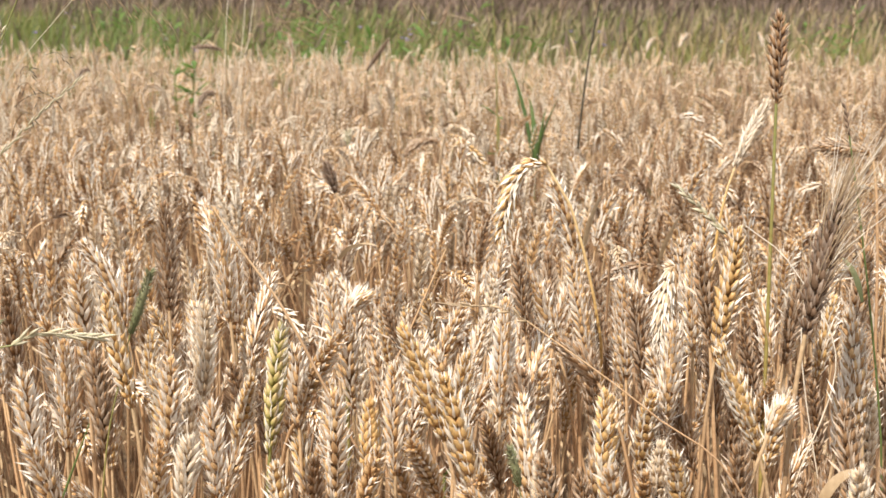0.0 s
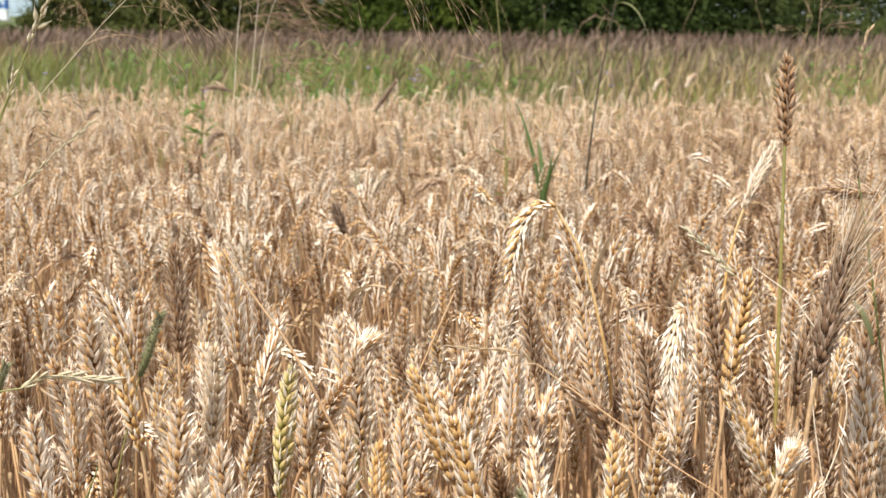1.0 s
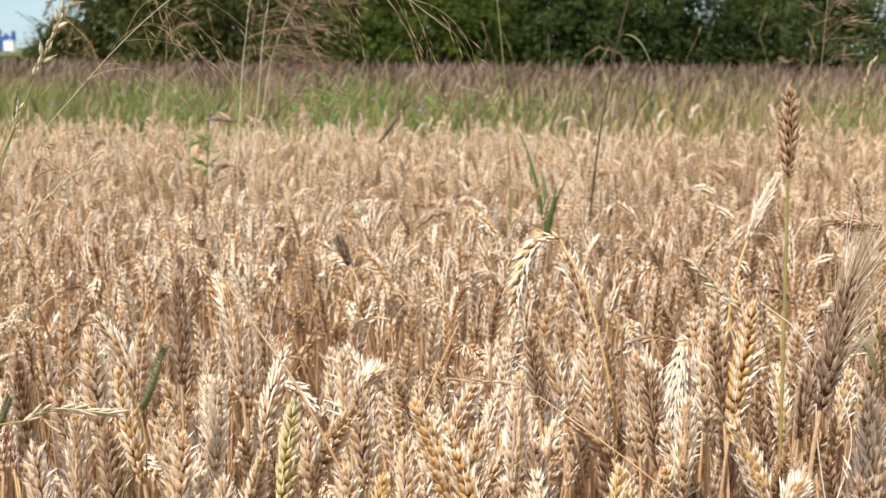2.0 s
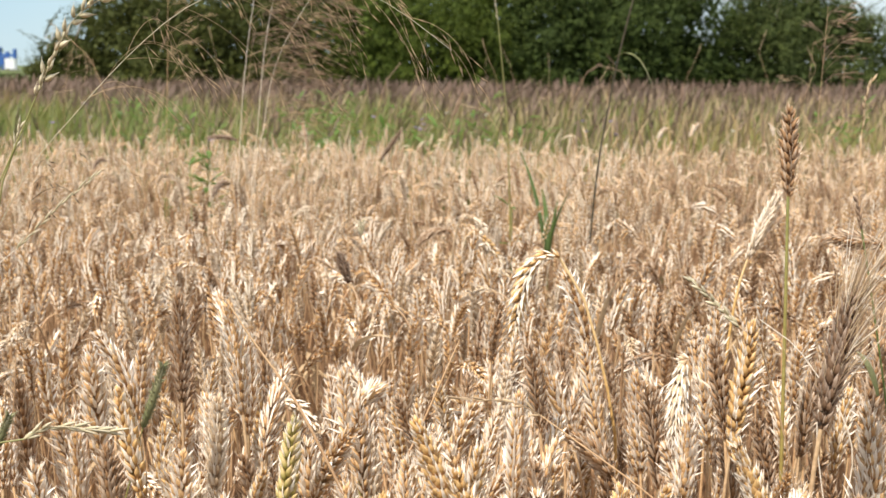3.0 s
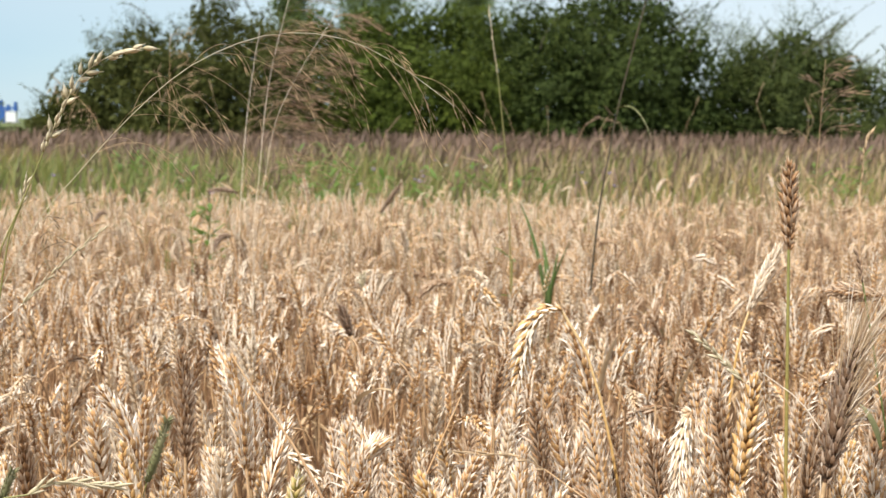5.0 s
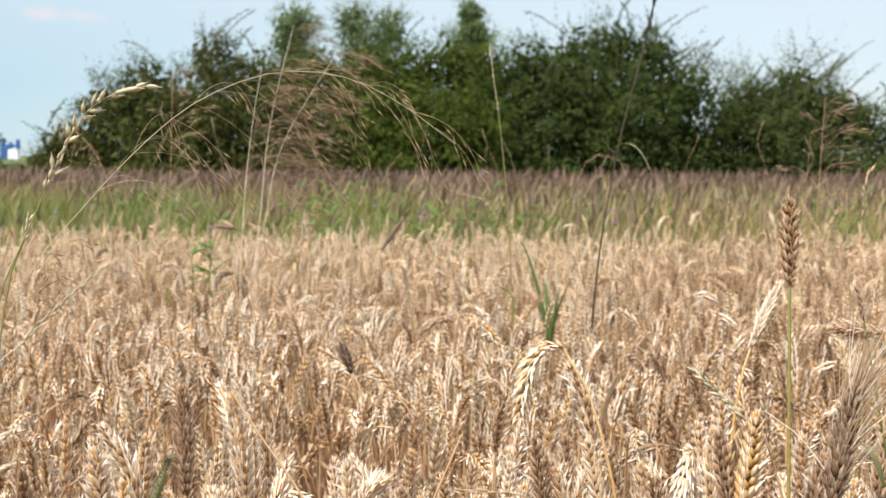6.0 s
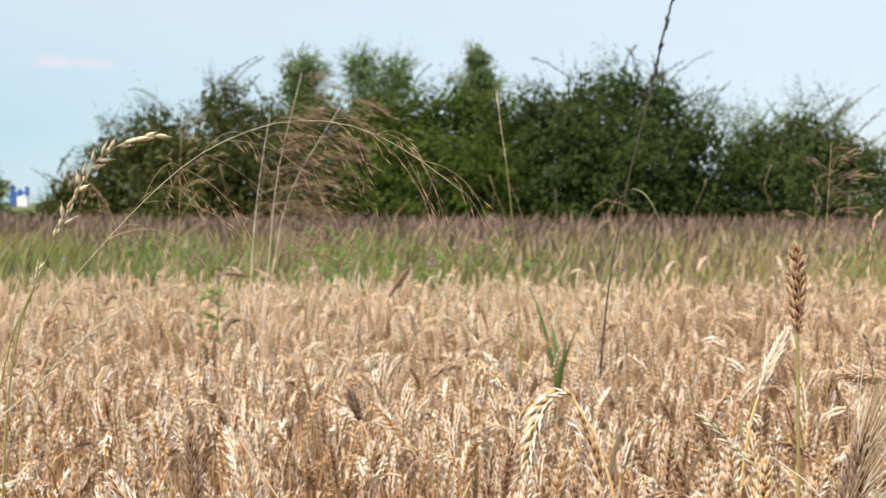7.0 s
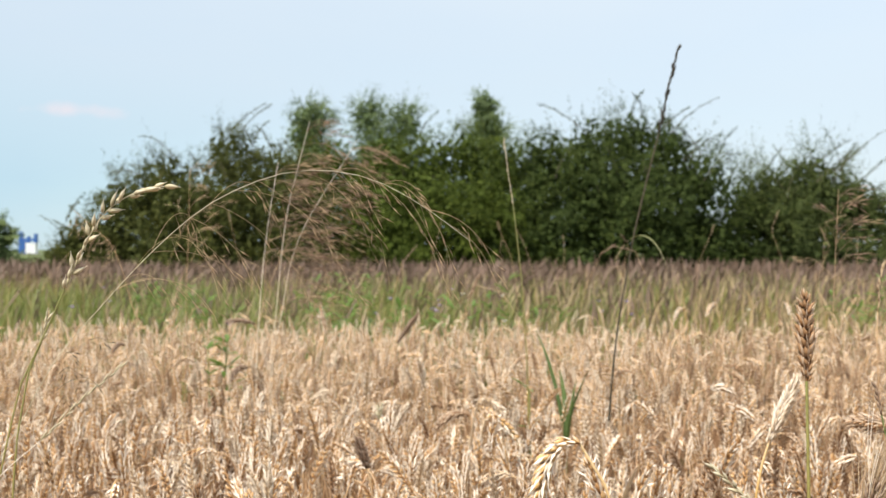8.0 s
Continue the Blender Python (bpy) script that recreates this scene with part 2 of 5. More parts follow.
LEAF_DEEP = foliage("deep_green_foliage", (0.036, 0.059, 0.017), (0.084, 0.122, 0.032))
LEAF_FRESH = foliage("fresh_green_foliage", (0.050, 0.078, 0.013), (0.110, 0.154, 0.028))
LEAF_GREY = foliage("grey_green_foliage", (0.052, 0.076, 0.025), (0.112, 0.148, 0.050))
LEAF_OLIVE = foliage("olive_green_foliage", (0.052, 0.064, 0.018), (0.110, 0.128, 0.036))
# paler, bluer green: the haze of distance is put into the leaf colour
LEAF_FAR_HAZED = foliage("hazed_far_green_foliage", (0.12, 0.18, 0.085), (0.20, 0.27, 0.135))

BARK, bn, bl, bc, bb = shader("grey_brown_bark", 0.85, 0.2)
bt = noise_tex(bn, bl, 9.0, 6.0, (1, 1, 0.2))
br = ramp(bn, [(0.3, (0.05, 0.04, 0.03)), (0.7, (0.17, 0.14, 0.11))])
bl.new(bt.outputs["Fac"], br.inputs[0])
bl.new(br.outputs[0], bc.inputs[6])
bump(bn, bl, bb, bt.outputs["Fac"], 0.6, 0.03)

SOIL, sn, sl, sc, sb = shader("field_soil_and_meadow_turf", 0.9, 0.15)
st1 = noise_tex(sn, sl, 14.0, 6.0)
sr1 = ramp(sn, [(0.3, (0.075, 0.05, 0.032)), (0.55, (0.15, 0.10, 0.06)), (0.8, (0.30, 0.21, 0.12))])
sl.new(st1.outputs["Fac"], sr1.inputs[0])
st2 = noise_tex(sn, sl, 0.45, 5.0)
sr2 = ramp(sn, [(0.3, (0.05, 0.085, 0.025)), (0.55, (0.11, 0.13, 0.05)), (0.75, (0.17, 0.135, 0.08))])
sl.new(st2.outputs["Fac"], sr2.inputs[0])
stc = sn.new("ShaderNodeTexCoord")
ssep = sn.new("ShaderNodeSeparateXYZ")
sl.new(stc.outputs["Object"], ssep.inputs[0])
sstep = sn.new("ShaderNodeMapRange")
sstep.inputs["From Min"].default_value, sstep.inputs["From Max"].default_value = 6.9, 7.4
sl.new(ssep.outputs[1], sstep.inputs["Value"])
smix = sn.new("ShaderNodeMix")
smix.data_type = "RGBA"
sl.new(sstep.outputs[0], smix.inputs[0])
sl.new(sr1.outputs[0], smix.inputs[6])
sl.new(sr2.outputs[0], smix.inputs[7])
sl.new(smix.outputs[2], sc.inputs[6])
bump(sn, sl, sb, st1.outputs["Fac"], 0.7, 0.02)


def paint(name, rgb, rough=0.5):
    m, n, l, c, b = shader(name, rough, 0.4)
    t = noise_tex(n, l, 2.0, 5.0)
    r = ramp(n, [(0.3, tuple(0.85 * v for v in rgb)), (0.7, rgb)])
    l.new(t.outputs["Fac"], r.inputs[0])
    l.new(r.outputs[0], c.inputs[6])
    return m


BLUE_PAINT = paint("blue_steel_paint", (0.035, 0.11, 0.34))
WHITE_PAINT = paint("white_cladding", (0.75, 0.77, 0.78))
FAR_ROOF = paint("far_grey_roof", (0.22, 0.22, 0.23))
PETAL = along_mat("lilac_petal", [(0.0, (0.30, 0.24, 0.42)), (1.0, (0.46, 0.38, 0.60))], [(0.0, (0.85, 0.85, 0.9)), (1.0, (1.1, 1.1, 1.1))], 0.5, 0.3, 0.3)
PETAL_WHITE = along_mat("white_petal", [(0.0, (0.62, 0.64, 0.55)), (1.0, (0.82, 0.82, 0.78))], [(0.0, (0.9, 0.9, 0.9)), (1.0, (1.05, 1.05, 1.05))], 0.5, 0.3, 0.3)


# ---- building blocks: small triangle soups (verts, tris, uv) ----
def soup(parts):
    """Several soups as one."""
    vs, fs, us, k = [], [], [], 0
    for v, f, u in parts:
        vs.append(v), fs.append(f + k), us.append(u)
        k += len(v)
    return np.concatenate(vs), np.concatenate(fs), np.concatenate(us)


def mesh_of(name, s, mats, smooth=True):
    v, f, u = s
    me = bpy.data.meshes.new(name)
    me.vertices.add(len(v))
    me.vertices.foreach_set("co", np.asarray(v, np.float32).ravel())
    me.loops.add(3 * len(f))
    me.loops.foreach_set("vertex_index", np.asarray(f, np.int32).ravel())
    me.polygons.add(len(f))
    me.polygons.foreach_set("loop_start", np.arange(0, 3 * len(f), 3, dtype=np.int32))
    me.update(calc_edges=True)
    uv = me.uv_layers.new(name="UVMap")
    uv.data.foreach_set("uv", np.asarray(u, np.float32)[np.asarray(f).ravel()].ravel())
    me.polygons.foreach_set("use_smooth", np.full(len(f), smooth))
    me.materials.append(mats)
    me.update()
    return me


def part(name, data, parent, label="", m=None):
    """A mesh as one object under a thing or a part."""
    ob = new(name, data)
    ob.parent = parent
    if m is not None:
        ob.matrix_basis = m
    return tagged(ob, label) if label else ob


def bezier(pts, n):
    t = np.linspace(0, 1, n)[:, None]
    p = [np.asarray(q, float)[None] for q in pts]
    while len(p) > 1:
        p = [a * (1 - t) + b * t for a, b in zip(p, p[1:])]
    return np.broadcast_to(p[0], (n, 3)).copy()


def spline(pts, n):
    """n points at even steps along a smooth curve through the given ones."""
    p = np.array([np.asarray(q, float) for q in pts])
    p = np.concatenate([[2 * p[0] - p[1]], p, [2 * p[-1] - p[-2]]])
    t = np.linspace(0, 1, 14, endpoint=False)[:, None]
    c = []
    for a, b, d, e in zip(p, p[1:], p[2:], p[3:]):
        c.append(0.5 * (2 * b + (d - a) * t + (2 * a - 5 * b + 4 * d - e) * t ** 2 + (3 * b - a - 3 * d + e) * t ** 3))
    c = np.concatenate(c + [p[-2][None]])
    s = np.concatenate([[0], np.cumsum(np.linalg.norm(np.diff(c, axis=0), axis=1))])
    k = np.linspace(0, s[-1], n)
    return np.stack([np.interp(k, s, c[:, j]) for j in range(3)], 1)


def frames_of(c, twist=0.0):
    """Tangent, side and back along a polyline."""
    t = np.gradient(c, axis=0)
    t /= np.linalg.norm(t, axis=1, keepdims=True) + 1e-12
    ref = np.array([math.cos(twist), math.sin(twist), 0.07])
    s = ref[None] - (t @ ref)[:, None] * t
    s /= np.linalg.norm(s, axis=1, keepdims=True) + 1e-12
    return t, s, np.cross(t, s)


def tube(c, radii, sides=5, u=0.0, v0=0.0, v1=1.0):
    c = np.asarray(c, float)
    n = len(c)
    t, s, b = frames_of(c)
    r = np.interp(np.linspace(0, 1, n), np.linspace(0, 1, len(radii)), radii)
    a = np.linspace(0, 2 * np.pi, sides, endpoint=False)
    ring = np.cos(a)[None, :, None] * s[:, None] + np.sin(a)[None, :, None] * b[:, None]
    v = (c[:, None] + ring * r[:, None, None]).reshape(-1, 3)
    i = (np.arange(n - 1)[:, None] * sides + np.arange(sides)[None]).ravel()
    j = (np.arange(n - 1)[:, None] * sides + (np.arange(sides)[None] + 1) % sides).ravel()
    f = np.concatenate([np.stack([i, j, j + sides], 1), np.stack([i, j + sides, i + sides], 1)])
    uv = np.stack([np.full(n * sides, u), np.repeat(np.linspace(v0, v1, n), sides)], 1)
    return v, f, uv


def ribbon(c, widths, twist=0.0, u=0.0, fold=0.25, v0=0.0, v1=1.0):
    """A leaf blade with a keeled middle."""
    c = np.asarray(c, float)
    n = len(c)
    t, s, b = frames_of(c, twist)
    w = np.interp(np.linspace(0, 1, n), np.linspace(0, 1, len(widths)), widths)[:, None] / 2
    v = np.stack([c - s * w + b * w * fold, c - b * w * fold, c + s * w + b * w * fold], 1).reshape(-1, 3)
    f = []
    for i in range(n - 1):
        for k in (0, 1):
            p, q = 3 * i + k, 3 * i + k + 3
            f += [(p, p + 1, q + 1), (p, q + 1, q)]
    uv = np.stack([np.full(3 * n, u), np.repeat(np.linspace(v0, v1, n), 3)], 1)
    return v, np.array(f), uv


LEMMA_R = {2: ([0.0, 0.36, 1.0], [0.4, 1.0, 0.03]), 3: ([0.0, 0.26, 0.62, 1.0], [0.4, 1.0, 0.84, 0.03]), 4: ([0.0, 0.18, 0.42, 0.68, 1.0], [0.3, 0.86, 1.0, 0.58, 0.03]),
           5: ([0.0, 0.14, 0.34, 0.55, 0.78, 1.0], [0.3, 0.84, 1.0, 0.96, 0.5, 0.03])}


def lemma(length, width, sides, rings, awn, u):
    """One husk: a plump pointed boat along z, with a short bristle at the tip."""
    z, r = LEMMA_R[rings]
    z, r = np.array(z) * length, np.array(r) * width / 2
    if awn:
        z, r = np.append(z, length + awn), np.append(r, 0.00012)
        r[-2] = width * 0.06
    n = len(z)
    a = np.linspace(0, 2 * np.pi, sides, endpoint=False)
    v = np.stack([np.outer(r, np.cos(a)) * 0.82, np.outer(r, np.sin(a)), np.repeat(z, sides).reshape(n, sides)], 2)
    v[:, :, 0] += (0.12 * length * (z / length) ** 2)[:, None]
    i = (np.arange(n - 1)[:, None] * sides + np.arange(sides)[None]).ravel()
    j = (np.arange(n - 1)[:, None] * sides + (np.arange(sides)[None] + 1) % sides).ravel()
    f = np.concatenate([np.stack([i, j, j + sides], 1), np.stack([i, j + sides, i + sides], 1)])
    uv = np.stack([np.full(n * sides, u), np.repeat(np.clip(z / length, 0, 1), sides)], 1)
    return v.reshape(-1, 3), f, uv


def spun(s, rx, ry, rz, shift=(0, 0, 0), size=1.0):
    m = np.array(Euler((rx, ry, rz)).to_matrix())
    return s[0] @ m.T * size + np.asarray(shift), s[1], s[2]


# kernel sides, kernel rings, kernels a spikelet, spikelets an ear, husk folds, awns
LEVEL = {0: (7, 5, 4, 20, 3, 1), 1: (5, 3, 3, 19, 1, 1), 2: (3, 2, 2, 16, 1, 0), 3: (3, 2, 2, 13, 0, 0), 4: (3, 2, 1, 12, 0, 0)}


def husk(length, width, folds, flare, u, pale=0.0):
    """A papery keeled scale along z that cups the kernel and flares to +x at its pointed tip."""
    t = np.linspace(0, 1, folds + 2)
    w = width / 2 * np.interp(t, [0, 0.28, 0.62, 1], [0.5, 1.0, 0.5, 0.0])
    z, x = t * length, flare * length * t ** 2.2 + 0.0009 * np.sin(np.pi * t)
    v, f = [], []
    for k in range(folds + 1):
        v += [(x[k] - 0.3 * w[k], -w[k], z[k]), (x[k] + 0.25 * w[k], 0.0, z[k]), (x[k] - 0.3 * w[k], w[k], z[k])]
    v.append((x[-1], 0.0, z[-1]))
    for k in range(folds):
        for c in (0, 1):
            p, q = 3 * k + c, 3 * k + c + 3
            f += [(p, p + 1, q + 1), (p, q + 1, q)]
    p = 3 * folds
    f += [(p, p + 1, p + 3), (p + 1, p + 2, p + 3)]
    tv = np.append(np.repeat(t[:-1], 3), 1.0)
    return np.array(v), np.array(f), np.stack([np.full(len(v), u), np.clip(0.69 + pale + 0.33 * tv, 0, 1)], 1)


def awn_soup(base, way, length, u):
    """A hair-thin bristle."""
    way = np.asarray(way) / np.linalg.norm(way)
    side = np.array([way[1], -way[0], 0.3]) * 0.00028
    b = np.asarray(base)
    return np.stack([b - side, b + side, b + way * length]), np.array([(0, 1, 2)]), np.array([(u, 0.8), (u, 0.8), (u, 1.0)])


def spikelet(level, rng, u, plump=1.0, neat=1.0):
    """A fan of plump kernels, each held by pale pointed husks, that grows from the rachis towards +x and up."""
    sides, rings, grains, _, folds, awns = LEVEL[level]
    wide = {0: 1.0, 1: 1.05, 2: 1.3, 3: 1.5, 4: 2.3}[level] * plump
    big = {0: 1.0, 1: 1.0, 2: 1.15, 3: 1.35, 4: 1.7}[level]
    ls = []
    for k, fan in enumerate({4: (-1.0, 1.0, 0.1, -0.2), 3: (-0.9, 0.9, 0.0), 2: (-0.7, 0.7), 1: (0.0,)}[grains]):
        mid = k == 2 or grains == 1
        ln = rng.uniform(0.0088, 0.0108) * (1.25 if level > 2 else 1.0)
        g = lemma(ln, 0.0046 * wide * rng.uniform(0.85, 1.12), sides, rings, 0, u + rng.uniform(-0.08, 0.08))
        # far off, one piece stands for kernel and husk
        g = (g[0], g[1], np.clip(g[2] * (1, (0.58, 0.58, 0.66, 0.86, 0.95)[level]) + (0, (0, 0, 0.04, 0.1, 0.12)[level]), -9, 1))
        rx = radians(-fan * rng.uniform(10, 20))
        out = radians(rng.uniform(8, 18) + (9 if mid else 0) + (16 if k == 3 else 0))
        at = (0.0012 + 0.0016 * mid + 0.0012 * (k == 3), fan * 0.0027, 0.0007 * k + (0.002 if k == 3 else 0))
        ls.append(spun(g, rx, out, 0, at))
        for side in ((-1, 1) if level < 2 else ((0,) if level < 4 else ())):
            if level < 2 and neat < 0.74 and rng.random() < 0.42:
                continue
            hl = rng.uniform(0.0095, 0.0132) * big * (0.85 + 0.2 * neat)
            hk = husk(hl, 0.0034 * wide * rng.uniform(0.75, 1.1), folds, rng.uniform(-0.04, 0.17) * neat, u + rng.uniform(-0.1, 0.2))
            turn = side * rng.uniform(0.7, 1.5) + (0.9 * fan if level < 2 else rng.uniform(-0.7, 0.7))
            hk = spun(hk, 0, 0, turn, (math.cos(turn) * 0.0014 * wide, math.sin(turn) * 0.0018 * wide, 0.0))
            hk = spun(hk, rx * rng.uniform(0.75, 1.25) - 0.06 * side, out * rng.uniform(0.65, 1.15), 0, at)
            ls.append(hk)
            if awns and rng.random() < 0.9:
                tip = hk[0][-1]
                ls.append(awn_soup(tip, (tip - hk[0][1]) + np.array([rng.gauss(0, 0.002), rng.gauss(0, 0.002), 0.003]), neat * rng.choice((0.003, 0.005, 0.008, 0.014)), u + 0.2))
    if level < 3:
        # loose scales that stand right off the ear
        for fan in (-1, 1, 0.4)[:rng.choice((0, 0, 1, 1) if neat < 0.74 or level == 2 else (1, 1, 2, 2))]:
            g = husk(rng.uniform(0.010, 0.0165), 0.0025 * big, folds, rng.uniform(0.0, 0.35), u + rng.uniform(0.0, 0.3), 0.1)
            ls.append(spun(g, radians(-fan * rng.uniform(14, 38)), radians(rng.uniform(8, 30)), rng.uniform(-0.6, 0.6), (0.002, fan * 0.0032, 0.001)))
    if level == 4:
        ls.append(spun(husk(0.0175, 0.0075, 0, 0.15, u), radians(rng.uniform(-22, 22)), 0.25, 0, (0.0025, 0, 0.001)))
    return soup(ls)


def ear_straight(level, rng, length=0.088, u=None, plump=1.0, neat=1.0):
    """A whole ear along z: two rows of overlapping spikelets."""
    n = LEVEL[level][3]
    u = rng.uniform(0, 1) if u is None else u
    ss = []
    for i in range(n):
        k = i / (n - 1)
        size = (0.62 + 0.5 * min(1, 3.2 * k)) * (1 - 0.42 * max(0, k - 0.62) / 0.38)
        s = spikelet(level, rng, u, plump, neat)
        side = math.pi * (i % 2) + rng.uniform(-0.22, 0.22)
        if i == n - 1:
            s = spun(s, 0, -0.35, side)
        s = (s[0] @ np.array(Matrix.Rotation(side, 3, "Z")).T * size + (0, 0, k * (length - 0.011)), s[1], s[2])
        ss.append(s)
    if level < 3:
        ss.append(tube([(0, 0, -0.002), (0, 0, length * 0.5), (0, 0, length * 0.9)], [0.0012, 0.0012, 0.0007], 4, u, 0.0, 0.1))
    return soup(ss)


def bent_along(s, curve, length, twist=0.0):
    """Bends a soup that stands along z so that it follows a curve."""
    c = np.asarray(curve, float)
    t, sd, bk = frames_of(c, twist)
    n = len(c)
    d = np.concatenate([[0], np.cumsum(np.linalg.norm(np.diff(c, axis=0), axis=1))])
    z = s[0][:, 2] / length * d[-1]
    i = np.clip(np.searchsorted(d, z) - 1, 0, n - 2)
    k = np.clip((z - d[i]) / (d[i + 1] - d[i]), -0.5, 3.0)[:, None]
    p = c[i] * (1 - k) + c[i + 1] * k
    kk = np.clip(k, 0, 1)
    a = sd[i] * (1 - kk) + sd[i + 1] * kk
    b = bk[i] * (1 - kk) + bk[i + 1] * kk
    return p + a * s[0][:, :1] + b * s[0][:, 1:2], s[1], s[2]


def plant_lines(rng, height, lean, azimuth, hook, ear_len):
    """Stalk and ear centre lines of a wheat plant that stands at the origin; height is that of the highest point."""
    d = np.array([math.cos(azimuth), math.sin(azimuth), 0])
    up = np.array([0, 0, 1.0])
    a = radians(lean)
    along = up * math.cos(a) + d * math.sin(a)
    stem = max(0.2, height - ear_len * max(0.15, math.cos(radians(lean + hook * 0.6))) - 0.03 * (hook > 60))
    neck = along * stem / max(0.3, along[2])
    h = radians(lean + hook)
    mid = along if hook < 40 else (up * math.cos((a + h) / 2) + d * math.sin((a + h) / 2))
    if hook > 40:
        neck = neck + d * 0.05
        stalk = bezier([(0, 0, 0), along * stem * 0.6, along * stem * 1.06 - up * 0.01, neck - mid * 0.03, neck], 12)
    else:
        stalk = bezier([(0, 0, 0), along * stem * 0.5 + d * rng.uniform(-0.012, 0.012), neck - along * 0.06, neck], 6)
    out = up * math.cos(h) + d * math.sin(h)
    ear = bezier([neck, neck + mid * ear_len * 0.45, neck + mid * ear_len * 0.45 + out * ear_len * 0.55], 8)
    return stalk, ear


def leaf_line(rng, z, reach, azimuth):
    d = np.array([math.cos(azimuth), math.sin(azimuth), 0])
    return bezier([(0, 0, z), d * reach * 0.35 + (0, 0, z + 0.08), d * reach * 0.8 + (0, 0, z + 0.03), d * reach + (0, 0, z - rng.uniform(0.04, 0.14))], 9)


# where the tall single plants hold their ears
TALL_ONES = [(0.075, 1.15, 0.95), (0.155, 1.15, 0.944), (0.163, 1.15, 0.911), (0.167, 1.15, 0.881), (-0.155, 1.1, 0.927), (-0.212, 1.15, 0.925), (-0.209, 0.95, 0.898), (-0.16, 1.0, 0.882), (-0.099, 0.93, 0.875), (-0.046, 1.05, 0.921), (-0.065, 1.12, 0.876), (0.013, 0.9, 0.89), (0.036, 0.87, 0.86), (-0.052, 0.86, 0.859), (-0.028, 0.87, 0.855), (-0.012, 0.91, 0.861), (-0.148, 0.84, 0.853), (-0.266, 0.91, 0.857), (-0.26, 0.98, 0.854), (-0.229, 0.96, 0.858), (-0.176, 0.94, 0.863), (-0.134, 0.88, 0.852), (-0.085, 0.97, 0.869), (0.229, 1.07, 0.91), (0.192, 1.02, 0.894), (0.236, 1.0, 0.927), (0.233, 0.9, 0.881), (0.27, 0.88, 0.976), (0.338, 1.0, 0.922), (0.069, 1.0, 0.877), (0.082, 0.93, 0.865), (0.132, 0.88, 0.854), (0.182, 1.12, 0.871), (0.148, 1.13, 0.878), (0.12, 1.16, 0.879)]
TALL_INSIDE = [(0.136, 2.6, 0.828), (0.144, 2.5, 0.821), (-0.021, 2.65, 0.833), (0.099, 5.6, 0.972), (-0.142, 4.1, 0.905), (-0.376, 4.3, 0.92), (-0.614, 4.4, 0.947), (-0.523, 3.3, 0.864), (-1.131, 4.6, 0.832), (1.048, 5.4, 0.918), (1.382, 5.4, 0.923), (0.919, 5.4, 0.9), (0.272, 3.0, 0.791), (-0.72, 4.2, 0.832), (-0.783, 4.0, 0.745), (0.186, 2.9, 0.864), (0.025, 1.25, 0.673)]


# ---- ground: one sheet to the horizon ----
def ground_sheet():
    me = bpy.data.meshes.new("ground")
    xs = [-2500, -400, -60, -20, -8, -3, 0, 3, 8, 20, 60, 400, 2500]
    ys = [-2500, -400, -40, -10, -2, 0, 2, 4, 7, 10, 16, 28, 45, 80, 200, 600, 2500]
    bm = bmesh.new()
    grid = [[bm.verts.new((x, y, 0.03 * noise.noise((x * 0.31, y * 0.27, 0.0)) if 9 < y < 80 else 0.0)) for x in xs] for y in ys]
    for r0, r1 in zip(grid, grid[1:]):
        for a, b, c, d in zip(r0, r0[1:], r1[1:], r1):
            bm.faces.new((a, b, c, d))
    bm.to_mesh(me)
    bm.free()
    me.materials.append(SOIL)
    return tagged(new("ground", me), "brown field soil passing into green meadow turf", "ground", kind="structure")


ground_sheet()

# ---- the wheat field ----
FIELD_END = 7.05


def top_height(d):
    """The height of the ears' tips, by the distance into the field: the outer rows stand a little taller."""
    return float(np.interp(d, [0.7, 1.1, 1.6, 2.5, 4.0, 7.0], [0.92, 0.91, 0.88, 0.84, 0.815, 0.80]))


def room_for(x, y, h):
    """Keeps a plant low enough not to hide the tall single plants that stand behind it."""
    for hx, hy, hz in TALL_ONES if y < 1.5 else TALL_INSIDE:
        if hy - 1.6 < y < hy - 0.01 and abs(x / y - hx / hy) < (0.026 if y < 1.5 else 0.017):
            h = min(h, EYE - (EYE - hz) * y / hy)
    return h


def half_width(y):
    return 0.12 + 0.365 * y


